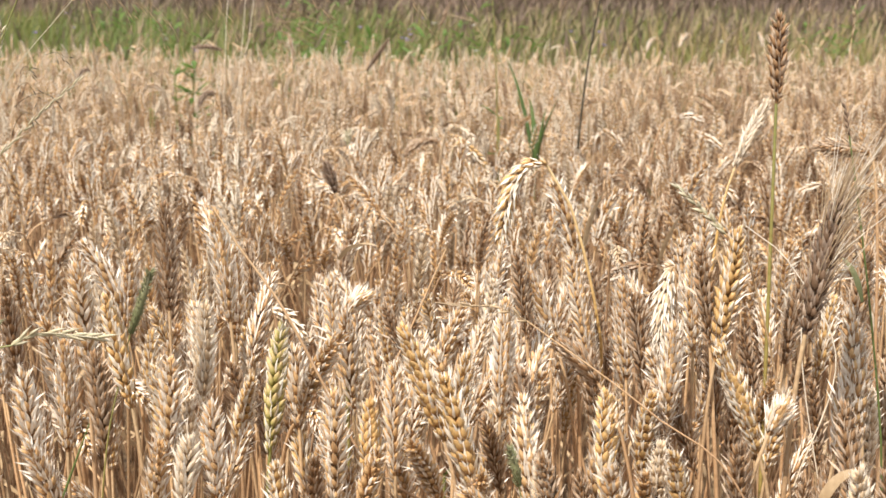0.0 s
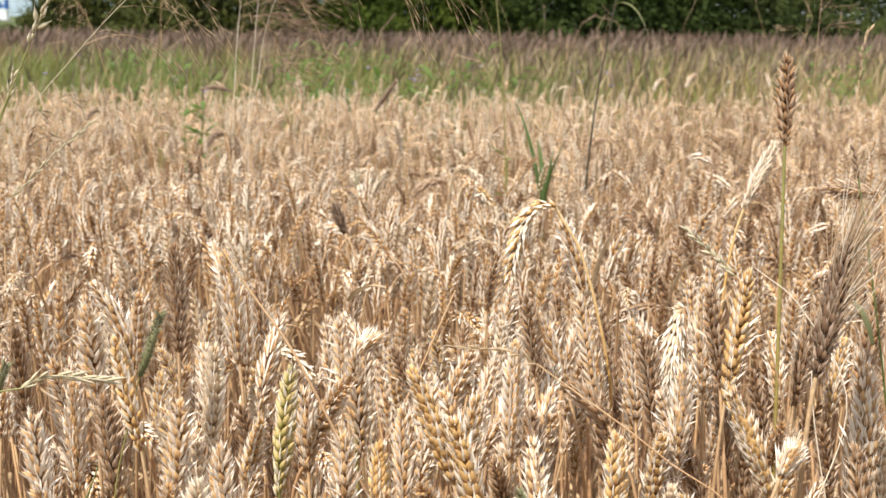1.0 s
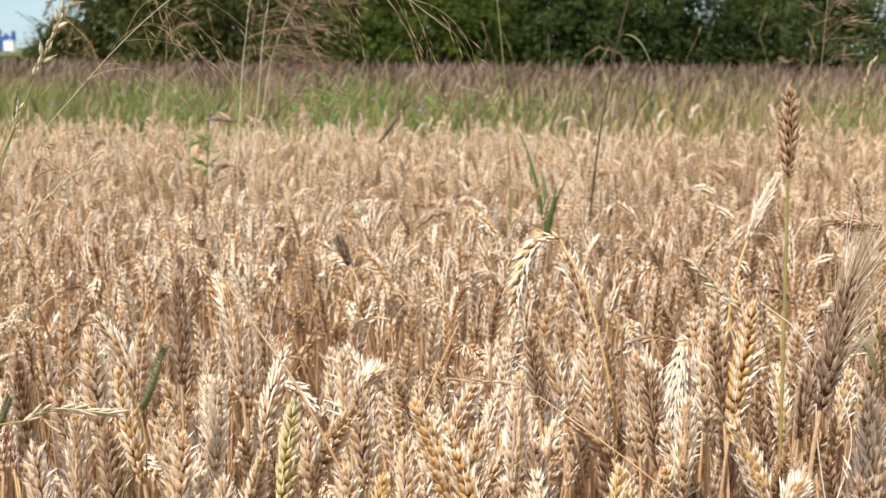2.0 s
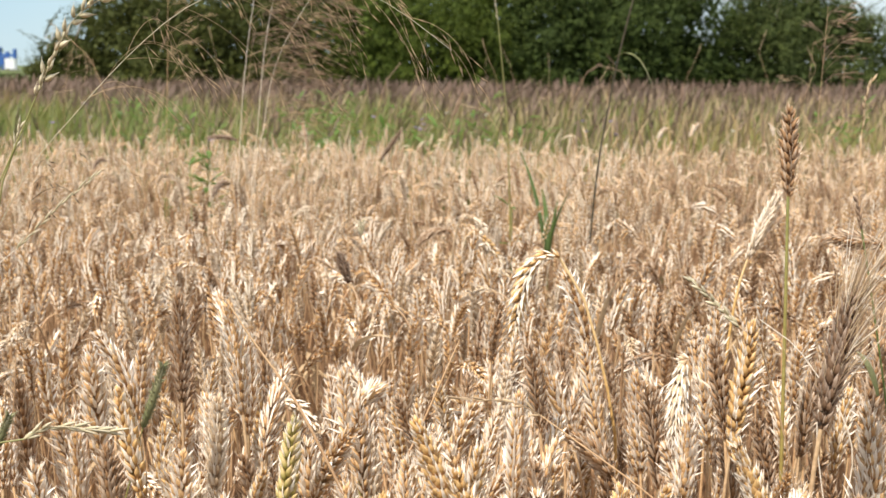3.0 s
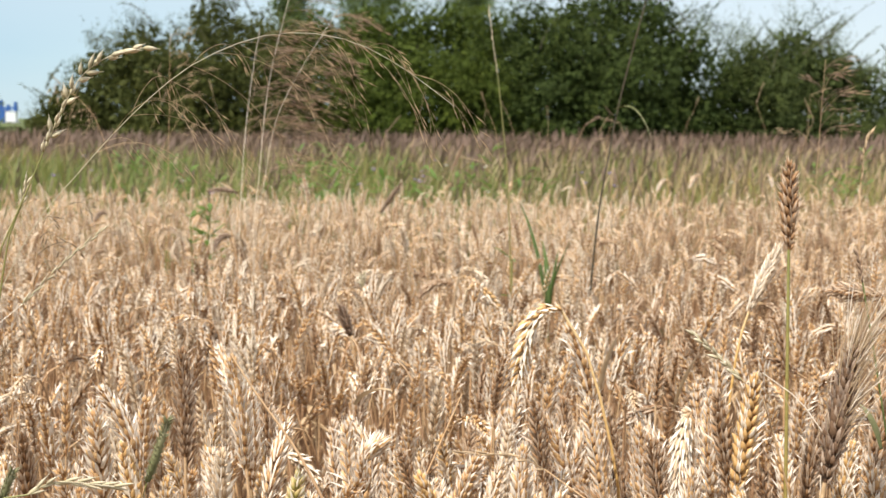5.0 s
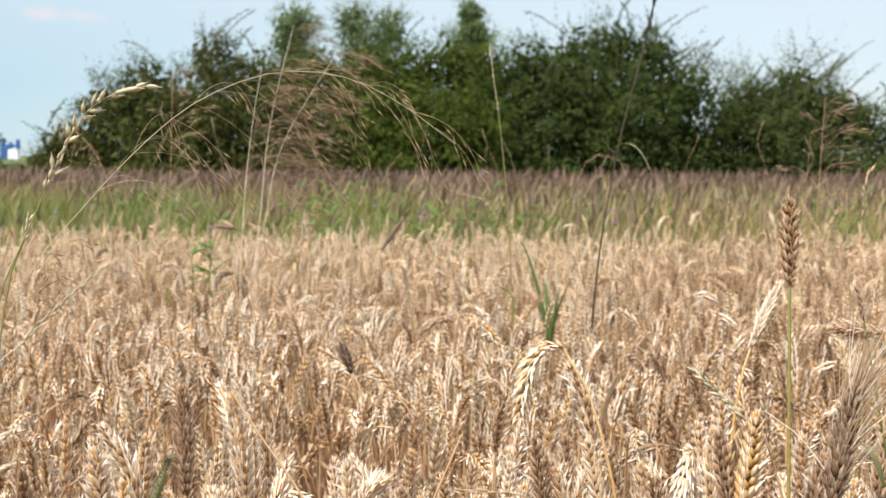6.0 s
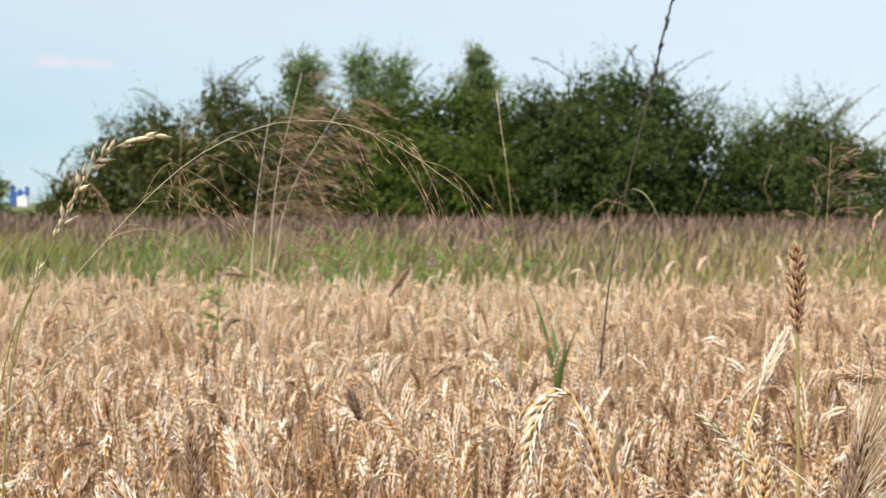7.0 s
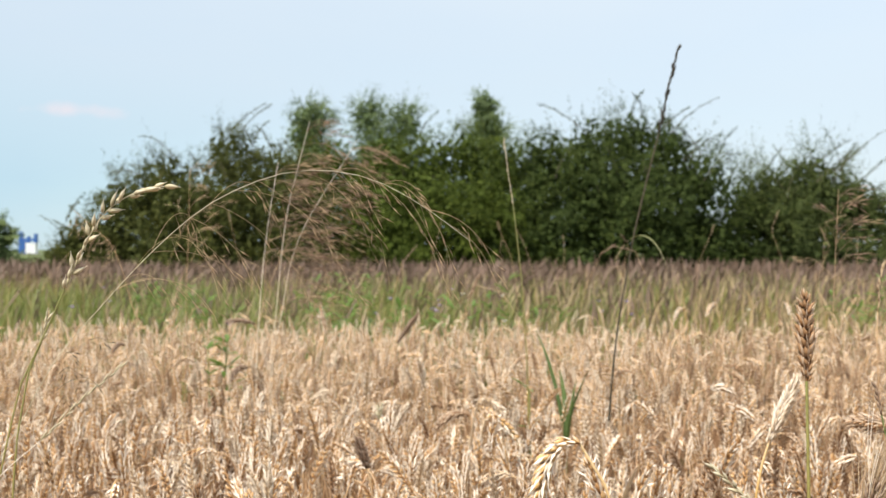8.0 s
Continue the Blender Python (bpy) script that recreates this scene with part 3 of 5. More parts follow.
def field_stuff(name, y0, y1, per_m2, level, seed, label, stem_sides, bleached=0.0):
    """The wheat that stands too thick to be counted, as one mesh of straw and one of ears."""
    rng = random.Random(seed)
    ears = [ear_straight(level, rng, u=0.0) for _ in range(10)]
    straw, heads, pale, dark, leaves = [], [], [], [], []
    y = y0
    n = int(per_m2 * (half_width(y0) + half_width(y1)) * (y1 - y0))
    for _ in range(n):
        while True:
            y = rng.uniform(y0, y1)
            x = rng.uniform(-1, 1) * half_width(y1)
            if abs(x) < half_width(y):
                break
        edge = y + 0.22 * noise.noise((x * 1.3, 0.0, 4.0))
        if edge > FIELD_END:
            continue
        h = top_height(y) - 0.015 + rng.gauss(0, 0.036) + 0.03 * noise.noise((x * 1.6, y * 1.6, 2.0))
        if rng.random() < 0.04:
            h += rng.uniform(0.03, 0.10)
        low = room_for(x, y, h)
        if low < h - 0.05 and rng.random() < 0.6:
            continue
        h = low
        r = rng.random()
        hook = rng.uniform(95, 165) if r < 0.10 else (rng.uniform(35, 85) if r < 0.24 else rng.uniform(0, 28))
        if hook > 80:
            h += 0.012
        stalk, ear = plant_lines(rng, h, abs(rng.gauss(0, 9)), rng.uniform(0, 6.283), hook, rng.uniform(0.066, 0.098))
        at = np.array([x, y, 0.0])
        u = rng.random()
        e = ears[rng.randrange(10)]
        e = bent_along(e, ear + at, 0.088, rng.uniform(0, 3.14))
        # on the right, more weathered and fewer pale ears also colour in shade
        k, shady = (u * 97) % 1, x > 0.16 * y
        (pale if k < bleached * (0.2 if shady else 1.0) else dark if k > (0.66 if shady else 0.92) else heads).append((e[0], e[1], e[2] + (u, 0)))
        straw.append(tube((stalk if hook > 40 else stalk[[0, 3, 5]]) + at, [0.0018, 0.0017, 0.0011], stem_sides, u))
        if rng.random() < (0.5 if level < 3 else 0.3):
            ln = leaf_line(rng, rng.uniform(0.3, h - 0.2), rng.uniform(0.08, 0.2), rng.uniform(0, 6.283))[[0, 3, 6, 8]]
            leaves.append(ribbon(ln + at, [0.004, 0.009, 0.007, 0.001], rng.uniform(0, 3), u))
    root = new(name)
    root.location = (0, (y0 + y1) / 2, 0)
    tagged(root, label, "wheat", kind="stuff")
    back = Matrix.Translation((0, -(y0 + y1) / 2, 0))
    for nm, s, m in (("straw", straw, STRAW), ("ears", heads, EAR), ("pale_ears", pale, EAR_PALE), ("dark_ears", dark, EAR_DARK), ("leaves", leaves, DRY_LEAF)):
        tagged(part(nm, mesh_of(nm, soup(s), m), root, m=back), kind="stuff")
    return root


field_stuff("wheat_stand", 1.42, 2.9, 410, 2, 11, "dense stand of ripe golden wheat behind the outer rows", 4, 0.26)
field_stuff("wheat_stand", 2.9, 4.5, 310, 3, 12, "dense ripe golden wheat in the middle of the field", 3, 0.2)
field_stuff("wheat_stand", 4.5, 7.3, 290, 4, 13, "ripe golden wheat reaching to the meadow's edge", 3, 0.16)


def field_flanks(y0, y1, reach, per_m2, seed):
    """The same crop to both sides, plainer: a straw and a spindle-shaped ear each."""
    rng = random.Random(seed)
    straw, heads = [], []
    for _ in range(int(per_m2 * 2 * reach * (y1 - y0))):
        x, y = rng.uniform(-reach, reach), rng.uniform(y0, y1)
        if abs(x) < half_width(y) or y + 0.22 * noise.noise((x * 1.3, 0.0, 4.0)) > FIELD_END:
            continue
        h = top_height(y) + rng.gauss(-0.02, 0.04)
        # near the view they lean away from it
        away = rng.uniform(-1.3, 1.3) + (0 if x > 0 else math.pi) if abs(x) < half_width(y) + 0.3 else rng.uniform(0, 6.283)
        stalk, ear = plant_lines(rng, h, abs(rng.gauss(0, 8)), away, rng.choice((5, 10, 20, 30, 60)) * rng.uniform(0.6, 1.4), rng.uniform(0.07, 0.095))
        at, u = np.array([x, y, 0.0]), rng.random()
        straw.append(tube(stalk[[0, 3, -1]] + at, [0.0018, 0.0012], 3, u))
        heads.append(tube(ear[[0, 3, 6, 7]] + at, [0.005, 0.0085, 0.006, 0.0005], 4, u, 0.2, 0.9))
    root = tagged(new("wheat_stand"), "ripe golden wheat on both sides of the view", "wheat", kind="stuff")
    for nm, s, m in (("straw", straw, STRAW), ("ears", heads, EAR)):
        tagged(part(nm, mesh_of(nm, soup(s), m), root), kind="stuff")


field_flanks(0.72, 7.3, 5.4, 140, 14)


# ---- single wheat plants in the outer rows ----
def wheat_plant(stalk, ear, level, rng, ear_mat, straw_mat, label, thick=1.0, leaf=True, plump=1.0, twist=None, u=None, neat=1.0):
    """An Empty at the foot with stalk, ear and dry leaf; the lines are given from the foot."""
    root = tagged(new("wheat_plant"), label, "wheat", "wheat plants of the outer rows")
    u = rng.random() if u is None else u
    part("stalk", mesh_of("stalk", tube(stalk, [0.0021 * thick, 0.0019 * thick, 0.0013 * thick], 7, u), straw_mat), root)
    tw = rng.uniform(0, 3.14) if twist is None else twist
    if level == 0:
        t, sd, bk = frames_of(ear, tw)
        d = np.concatenate([[0], np.cumsum(np.linalg.norm(np.diff(ear, axis=0), axis=1))])
        rachis = part("ear", mesh_of("rachis", tube(ear[:-1], [0.0013, 0.0013, 0.0008], 5, u, 0.0, 0.2), ear_mat), root)
        n = max(8, round(d[-1] / 0.0044))
        kinds = [mesh_of("spikelet", spikelet(0, rng, u + rng.uniform(-0.1, 0.1), plump, neat), ear_mat) for _ in range(5)]
        for i in range(n):
            k = i / (n - 1)
            size = (0.62 + 0.5 * min(1, 3.2 * k)) * (1 - 0.40 * max(0, k - 0.62) / 0.38)
            z = k * max(0.02, d[-1] - 0.011)
            p, a, b, c = (np.array([np.interp(z, d, q[:, j]) for j in range(3)]) for q in (ear, sd, bk, t))
            m = Matrix(((a[0], b[0], c[0], p[0]), (a[1], b[1], c[1], p[1]), (a[2], b[2], c[2], p[2]), (0, 0, 0, 1)))
            m = m @ Matrix.Rotation(math.pi * (i % 2) + rng.uniform(-0.2, 0.2), 4, "Z") @ Matrix.Rotation(-0.4 if i == n - 1 else rng.uniform(-0.08, 0.08), 4, "Y")
            part("spikelet", kinds[rng.randrange(5)], rachis, m=m @ Matrix.Scale(size, 4))
    else:
        s = ear_straight(level, rng, u=u, plump=plump, neat=neat)
        part("ear", mesh_of("ear", bent_along(s, ear, 0.088, tw), ear_mat), root)
    if leaf:
        top = stalk[-1][2]
        for _ in range(rng.choice([1, 1, 2])):
            ln = leaf_line(rng, rng.uniform(0.25, 0.55) * top, rng.uniform(0.08, 0.22), rng.uniform(0, 6.283))
            part("leaf", mesh_of("leaf", ribbon(ln, [0.003, 0.0045, 0.0035, 0.0008], rng.uniform(0, 3), rng.random()), DRY_LEAF), root)
    return root


def outer_rows(count, seed):
    rng = random.Random(seed)
    kinds = []
    for k in range(14):
        hook = (4, 10, 18, 0, 8, 25, 14, 6, 45, 20, 5, 12, 120, 30)[k]
        stalk, ear = plant_lines(rng, 0.9, (2, 5, 8, 3, 10, 6, 1, 12, 7, 4, 9, 2, 6, 14)[k], 0.0, hook, rng.uniform(0.074, 0.098))
        mat = EAR_DARK if k in (7, 11) else (EAR_PALE if k == 3 else (EAR_GOLD if k in (1, 6) else EAR))
        what = "ripe golden wheat plant with a plump ear"
        if k == 12:
            what = "ripe golden wheat plant with its ear bent over"
        elif k in (7, 11):
            what = "weathered brown wheat plant with a plump ear"
        elif k == 3:
            what = "bleached straw-coloured wheat plant with an upright ear"
        kinds.append(wheat_plant(stalk, ear, 1, rng, mat, STRAW, what, plump=rng.uniform(0.85, 1.15), neat=rng.uniform(0.72, 1.1)))
    for k in range(count):
        y = math.sqrt(rng.uniform(0.79 ** 2, 1.44 ** 2))
        x = rng.uniform(-1, 1) * (0.10 + 0.38 * y)
        h = top_height(y) + rng.gauss(-0.03, 0.042)
        low = room_for(x, y, h)
        if k >= len(kinds) and (low < h - 0.04 and rng.random() < 0.75):
            continue
        h = low
        src = kinds[k] if k < len(kinds) else kinds[rng.choice((0, 1, 2, 4, 5, 6, 8, 9, 10, 11, 13, 0, 1, 2, 4, 5, 6, 9, 10, 11, 3, 7, 12))]
        # extra brown plants on the right darken that side, as shade would
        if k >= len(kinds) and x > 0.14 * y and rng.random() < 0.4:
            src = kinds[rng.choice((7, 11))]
        m = pose(x, y, 0, rng.gauss(0, 4), rng.gauss(0, 4), rng.uniform(0, 360)) @ Matrix.Scale(h / 0.9, 4)
        if k < len(kinds):
            src.matrix_basis = m
        else:
            made = copy_thing(src, pose(0, 0, 0))
            made.matrix_basis = m


outer_rows(330, 5)


# ---- the meadow beyond the wheat ----
def meadow_band(name, y0, y1, n, mat, hgt, wid, top_part, seed, label, patchy=None):
    rng = random.Random(seed)
    ss = []
    for _ in range(n):
        y = y0 * (y1 / y0) ** rng.random()
        x = rng.uniform(-1, 1) * (2.6 + 0.40 * y)
        if patchy is not None and noise.noise((x * 0.9, y * 0.35, 3.0)) + 0.9 * x / y + patchy + rng.uniform(-0.25, 0.25) < 0:
            continue
        h = hgt * rng.uniform(0.55, 1.16) * (1 + 0.18 * noise.noise((x * 0.5, y * 0.5, 1.0)))
        a, bend = rng.uniform(0, 6.283), rng.choice((0.15, 0.3, 0.6)) * rng.uniform(0.4, 1.2) * h
        d = np.array([math.cos(a) + 0.4, math.sin(a), 0]) * bend
        w = wid * rng.uniform(0.6, 1.3) * (y / 9) ** 0.7
        z0 = h * 0.15
        c = np.array([(x, y, 0), (x, y, h * 0.55) + d * 0.25, (x, y, h) + d])
        u = 0.42 + 0.08 * x / (0.3 * y) + 0.75 * noise.noise((x * 0.5, y * 0.22, 7.0)) + rng.uniform(-0.22, 0.22)
        u = min(0.98, max(0.02, u)) * 0.55
        s = np.array([math.cos(a + 1.4), 0.3 * math.sin(a + 1.4), 0])
        s /= np.linalg.norm(s) + 1e-9
        if top_part:
            v = np.stack([c[0] - s * w * 0.3, c[0] + s * w * 0.3, c[1] - s * w * 0.3, c[1] + s * w * 0.3,
                          c[1] * 0.4 + c[2] * 0.6 - s * w * 1.1, c[1] * 0.4 + c[2] * 0.6 + s * w * 1.1, c[2]])
            f = np.array([(0, 1, 3), (0, 3, 2), (2, 3, 5), (2, 5, 4), (4, 5, 6)])
            uv = np.array([(u, 0), (u, 0), (u, 0.5), (u, 0.5), (u, 0.85), (u, 0.85), (u, 1)])
        else:
            v = np.stack([c[0] - s * w * 0.5, c[0] + s * w * 0.5, c[1] - s * w * 0.45, c[1] + s * w * 0.45, c[2]])
            f = np.array([(0, 1, 3), (0, 3, 2), (2, 3, 4)])
            uv = np.array([(u, 0), (u, 0), (u, 0.6), (u, 0.6), (u, 1)])
        ss.append((v, f, uv))
    ob = new(name, mesh_of(name, soup(ss), mat))
    return tagged(ob, label, "grass", kind="stuff")


meadow_band("meadow_grass", 7.15, 26.0, 20000, MEADOW, 0.72, 0.011, False, 21, "tall green meadow grass along the field's edge")
meadow_band("meadow_grass", 8.4, 26.0, 1600, MEADOW_TOP, 0.74, 0.007, True, 22, "thin brown seed-bearing grass among the green")
meadow_band("dry_grass", 7.3, 26.0, 9000, MEADOW_DRY, 0.76, 0.0065, True, 24, "dry tan grass in patches through the meadow", -0.02)
meadow_band("seeding_grass", 13.0, 26.0, 4500, MEADOW_TOP, 0.80, 0.008, True, 25, "purple-brown seeding grass in drifts through the meadow", -0.05)
meadow_band("seeding_grass", 25.0, 46.0, 12000, MEADOW_TOP, 0.84, 0.008, True, 23, "purple-brown seeding grass in front of the hedge")


# ---- trees and bushes of the hedge ----
def unit(v):
    return v / (np.linalg.norm(v, axis=-1, keepdims=True) + 1e-9)


def leaf_soup(rs, at, size, facing, tint=None):
    """A small leaf at each point, its upper side turned roughly the way that its shoot faces."""
    n = len(at)
    nrm = unit(facing + rs.normal(0, 0.55, (n, 3)))
    e = unit(np.cross(nrm, rs.normal(0, 1, (n, 3))))
    g = np.cross(nrm, e)
    s = size[:, None]
    v = np.stack([at, at + e * s * 0.5 + g * s * 0.25, at + e * s, at + e * s * 0.5 - g * s * 0.25], 1).reshape(-1, 3)
    b = np.arange(n)[:, None] * 4
    f = np.concatenate([b + [0, 1, 2], b + [0, 2, 3]])
    uv = np.stack([np.repeat(rs.uniform(0, 0.5, n) if tint is None else tint, 4), np.tile([0.0, 0.5, 1.0, 0.5], n)], 1)
    return v, f, uv


def crown_soup(seed, lobes, shoots, leaf, spray, droop):
    """Leaves on many short arching shoots that start from the lobes of a crown."""
    rs = np.random.RandomState(seed)
    lobes = [(c, r, 1.0) if len(r) == 3 else (c, r[:3], r[3]) for c, r in lobes]
    total = sum(r[0] * r[2] * w for _, r, w in lobes)
    at, size, facing, tint = [], [], [], []
    for c, r, w in lobes:
        n = max(4, int(shoots * r[0] * r[2] * w / total))
        # boughs of a dozen shoots, each turned its own way
        k = max(2, n // 13)
        bough = rs.randint(0, k, n)
        bd = unit(rs.normal(0, 1, (k, 3)) + (0, -0.25, 0.3))
        d = unit(bd[bough] + rs.normal(0, 0.17, (n, 3)) * (1.1, 1.1, 0.8))
        depth = np.sqrt(rs.uniform(0.35, 1.12, (k, 1)))[bough] * rs.uniform(0.88, 1.06, (n, 1))
        p0 = np.array(c) + d * np.array(r) * depth
        lean = rs.normal(0, 0.35, (k, 3))[bough]
        out = d * 0.9 + lean + rs.normal(0, 0.2, (n, 3)) + (0, 0, 0.3)
        ln = spray * rs.uniform(0.3, 1.2, (n, 1))
        p1, p2 = p0 + out * ln * 0.55, p0 + out * ln + np.array([0, 0, -droop]) * ln
        t = (np.arange(16)[None, :, None] + rs.uniform(0, 1, (n, 16, 1))) / 16
        q = p0[:, None] * (1 - t) ** 2 + 2 * p1[:, None] * t * (1 - t) + p2[:, None] * t * t
        q = q + rs.normal(0, 0.025, q.shape)
        s = leaf * rs.uniform(0.55, 1.25, (n, 16)) * (1.1 - 0.4 * t[:, :, 0])
        q, s = q.reshape(-1, 3), s.ravel()
        fc = np.repeat(unit(d * 0.6 + lean * 0.8 + rs.normal(0, 0.2, (n, 3)) + (0, 0, 0.7)), 16, 0)
        tn = np.repeat(rs.uniform(0.02, 0.5, k)[bough], 16)
        ok = q[:, 2] > 0.1
        at.append(q[ok]), size.append(s[ok]), facing.append(fc[ok]), tint.append(tn[ok])
        # larger leaves deep inside, their dark tints painting the crown's inner shade
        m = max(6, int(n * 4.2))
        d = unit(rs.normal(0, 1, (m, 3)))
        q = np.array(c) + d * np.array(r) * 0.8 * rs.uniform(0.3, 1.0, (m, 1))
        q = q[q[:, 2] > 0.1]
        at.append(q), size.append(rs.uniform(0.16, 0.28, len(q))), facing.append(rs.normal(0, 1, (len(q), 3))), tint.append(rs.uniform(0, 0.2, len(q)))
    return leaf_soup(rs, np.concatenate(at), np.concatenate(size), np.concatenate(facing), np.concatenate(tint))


def hedge_tree(name, x, y, width, height, mat, seed, label, shoots=1500, leaf=0.082, spray=0.62, droop=0.3, lobes=9, low=0.12, tops=(), sprigs=0, arches=()):
    """A trunk with limbs, and a crown of leaves; tops: further lobes as (dx, z, radius); arches: long bare twigs as three (dx, z)."""
    rng = random.Random(seed)
    root = new(name)
    root.location = (x, y, 0)
    tagged(root, label, "tree" if name == "tree" else "bush")
    limbs, balls = [], []
    for k in range(lobes):
        a = 6.283 * k / lobes + rng.uniform(-0.3, 0.3)
        rr = rng.uniform(0.25, 0.66)
        cx, cy = math.cos(a) * width / 2 * rr, math.sin(a) * width / 2 * rr * 0.7
        top = height * math.sqrt(max(0.1, 1 - (2 * cx / width) ** 2)) * rng.uniform(0.72, 0.97)
        rz = top * rng.uniform(0.26, 0.36)
        balls.append(((cx, cy, top - rz * 1.05), (width * rng.uniform(0.24, 0.31), width * 0.24, rz)))
        balls.append(((cx * 1.25, cy * 1.25, top * 0.32), (width * rng.uniform(0.22, 0.28), width * 0.24, top * 0.34)))
    for dx, z, r in tops:
        balls.append(((dx, 0, z - r), (r * 0.9, r, r, 2.2)))
    trunk = bezier([(0, 0, -0.1), (0.05, 0, height * 0.2), (-0.1, 0.05, height * 0.4), (0.05, 0, height * 0.62)], 9)
    part("trunk", mesh_of("trunk", tube(trunk, [0.028 * height, 0.02 * height, 0.009 * height], 9), BARK), root)
    for k, (c, r) in enumerate(balls[::2][:8]):
        st = trunk[2 + k % 4]
        end = np.array(c) + (0, 0, r[2] * 0.7)
        limb = bezier([st, st * 0.6 + end * 0.4 - (0, 0, 0.2), end], 8)
        part("limb", mesh_of("limb", tube(limb, [0.011 * height, 0.007 * height, 0.002 * height], 6), BARK), root)
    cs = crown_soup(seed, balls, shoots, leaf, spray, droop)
    extra = []
    for _ in range(sprigs):
        c, r = balls[rng.randrange(0, len(balls), 2)]
        p0 = np.array(c) + (rng.uniform(-0.6, 0.6) * r[0], rng.uniform(-0.5, 0.5) * r[1], r[2] * 0.7)
        d = np.array([rng.uniform(-0.7, 0.7) + 0.3 * np.sign(c[0]), rng.uniform(-0.3, 0.3), 1.0])
        ln = rng.uniform(0.7, 1.4) * spray * 1.25
        extra.append((p0, p0 + d * ln * 0.6, p0 + d * ln + np.array([0.35 * np.sign(d[0]) * ln, 0, -0.3 * ln * droop])))
    extra += [tuple(np.array([dx, -0.8, z]) for dx, z in arch) for arch in arches]
    if extra:
        for e in extra:
            part("twig", mesh_of("twig", tube(bezier(e, 6), [0.012, 0.008, 0.003], 4), BARK), root)
        rs = np.random.RandomState(seed + 900)
        at = np.concatenate([np.repeat(bezier(e, 34)[3:], 2, 0) for e in extra])
        cs = soup([cs, leaf_soup(rs, at, leaf * rs.uniform(0.6, 1.1, len(at)), np.tile((0, -0.3, 0.6), (len(at), 1)))])
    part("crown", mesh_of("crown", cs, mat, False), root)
    return root


hedge_tree("tree", -6.7, 40.5, 9.0, 4.7, LEAF_OLIVE, 31, "broad olive-green hawthorn in the hedge", 3200, sprigs=24, tops=((0.3, 5.0, 1.1), (-1.6, 4.2, 1.2), (1.5, 4.6, 1.2), (2.7, 4.3, 1.3), (-2.9, 3.5, 1.2)),
           arches=(((-2.0, 3.2), (-2.6, 3.7), (-3.0, 3.4)), ((-1.2, 3.9), (-1.6, 4.5), (-2.2, 4.5)), ((-2.4, 2.6), (-3.1, 3.0), (-3.5, 2.7))))
hedge_tree("tree", -0.4, 41.0, 8.8, 4.7, LEAF_FRESH, 32, "dense fresh-green tree in the hedge", 3200, sprigs=14, tops=((0.9, 5.0, 1.2), (-1.4, 4.9, 1.2), (-2.9, 4.7, 1.3), (2.2, 4.8, 1.1), (-0.2, 4.9, 1.2), (3.0, 4.4, 1.1)))
hedge_tree("tree", 5.2, 39.5, 7.8, 5.1, LEAF_DEEP, 33, "large dark green hawthorn with arching twigs", 3300, sprigs=24, tops=((0.3, 5.45, 1.2), (-0.9, 5.2, 1.2), (1.3, 5.1, 1.2), (-2.2, 4.8, 1.3), (2.3, 4.2, 1.2)),
           arches=(((1.3, 4.5), (1.85, 5.2), (2.65, 5.5)), ((1.65, 3.7), (2.3, 4.35), (2.77, 4.5)), ((2.15, 3.0), (2.64, 3.75), (2.97, 4.0)), ((-1.2, 4.6), (-1.9, 5.2), (-2.5, 5.35))))
hedge_tree("tree", 10.9, 41.0, 5.4, 3.9, LEAF_GREY, 34, "grey-green bush with stiff upright twigs", 2300, spray=0.8, droop=-0.15, sprigs=40, tops=((0.2, 4.3, 1.1), (-1.0, 3.9, 1.1), (1.2, 3.8, 1.1), (2.0, 3.3, 1.0), (-1.8, 3.3, 1.0)))
hedge_tree("tree", 15.4, 40.5, 6.0, 3.7, LEAF_GREY, 35, "green hawthorn bush at the end of the hedge", 1700, sprigs=12)
hedge_tree("bush", -10.5, 41.5, 3.4, 2.5, LEAF_OLIVE, 36, "low green bush beside the hedge", 850, sprigs=8)
hedge_tree("bush", 2.4, 42.2, 4.2, 3.3, LEAF_FRESH, 41, "low green bush at the foot of the hedge", 800, lobes=6)
hedge_tree("bush", 7.9, 41.6, 4.0, 2.9, LEAF_DEEP, 42, "low dark green bush at the foot of the hedge", 800, lobes=6)
hedge_tree("tree", -6.0, 62.0, 2.6, 6.4, LEAF_FAR_HAZED, 37, "slender light green tree behind the hedge", 2000, lobes=4, sprigs=0, tops=((0.0, 8.2, 1.1), (-0.3, 7.5, 1.1), (0.3, 6.5, 1.2), (-0.1, 5.7, 1.3)))
hedge_tree("tree", -2.7, 62.0, 3.4, 6.6, LEAF_FAR_HAZED, 38, "light green tree behind the hedge", 2400, lobes=4, sprigs=0, tops=((-0.7, 8.3, 1.2), (0.9, 8.1, 1.2), (0.0, 7.2, 1.7), (-0.3, 6.2, 1.5), (0.6, 5.8, 1.4)))
hedge_tree("tree", 1.9, 62.0, 2.6, 6.6, LEAF_FAR_HAZED, 39, "slim light green tree behind the hedge", 2400, lobes=4, sprigs=0, tops=((0.0, 8.5, 0.8), (0.2, 7.6, 1.0), (-0.2, 6.8, 1.2), (0.3, 6.0, 1.3)))
hedge_tree("bush", -21.0, 62.0, 3.4, 2.6, LEAF_FAR_HAZED, 40, "far green bush at the field's end", 700, leaf=0.2)


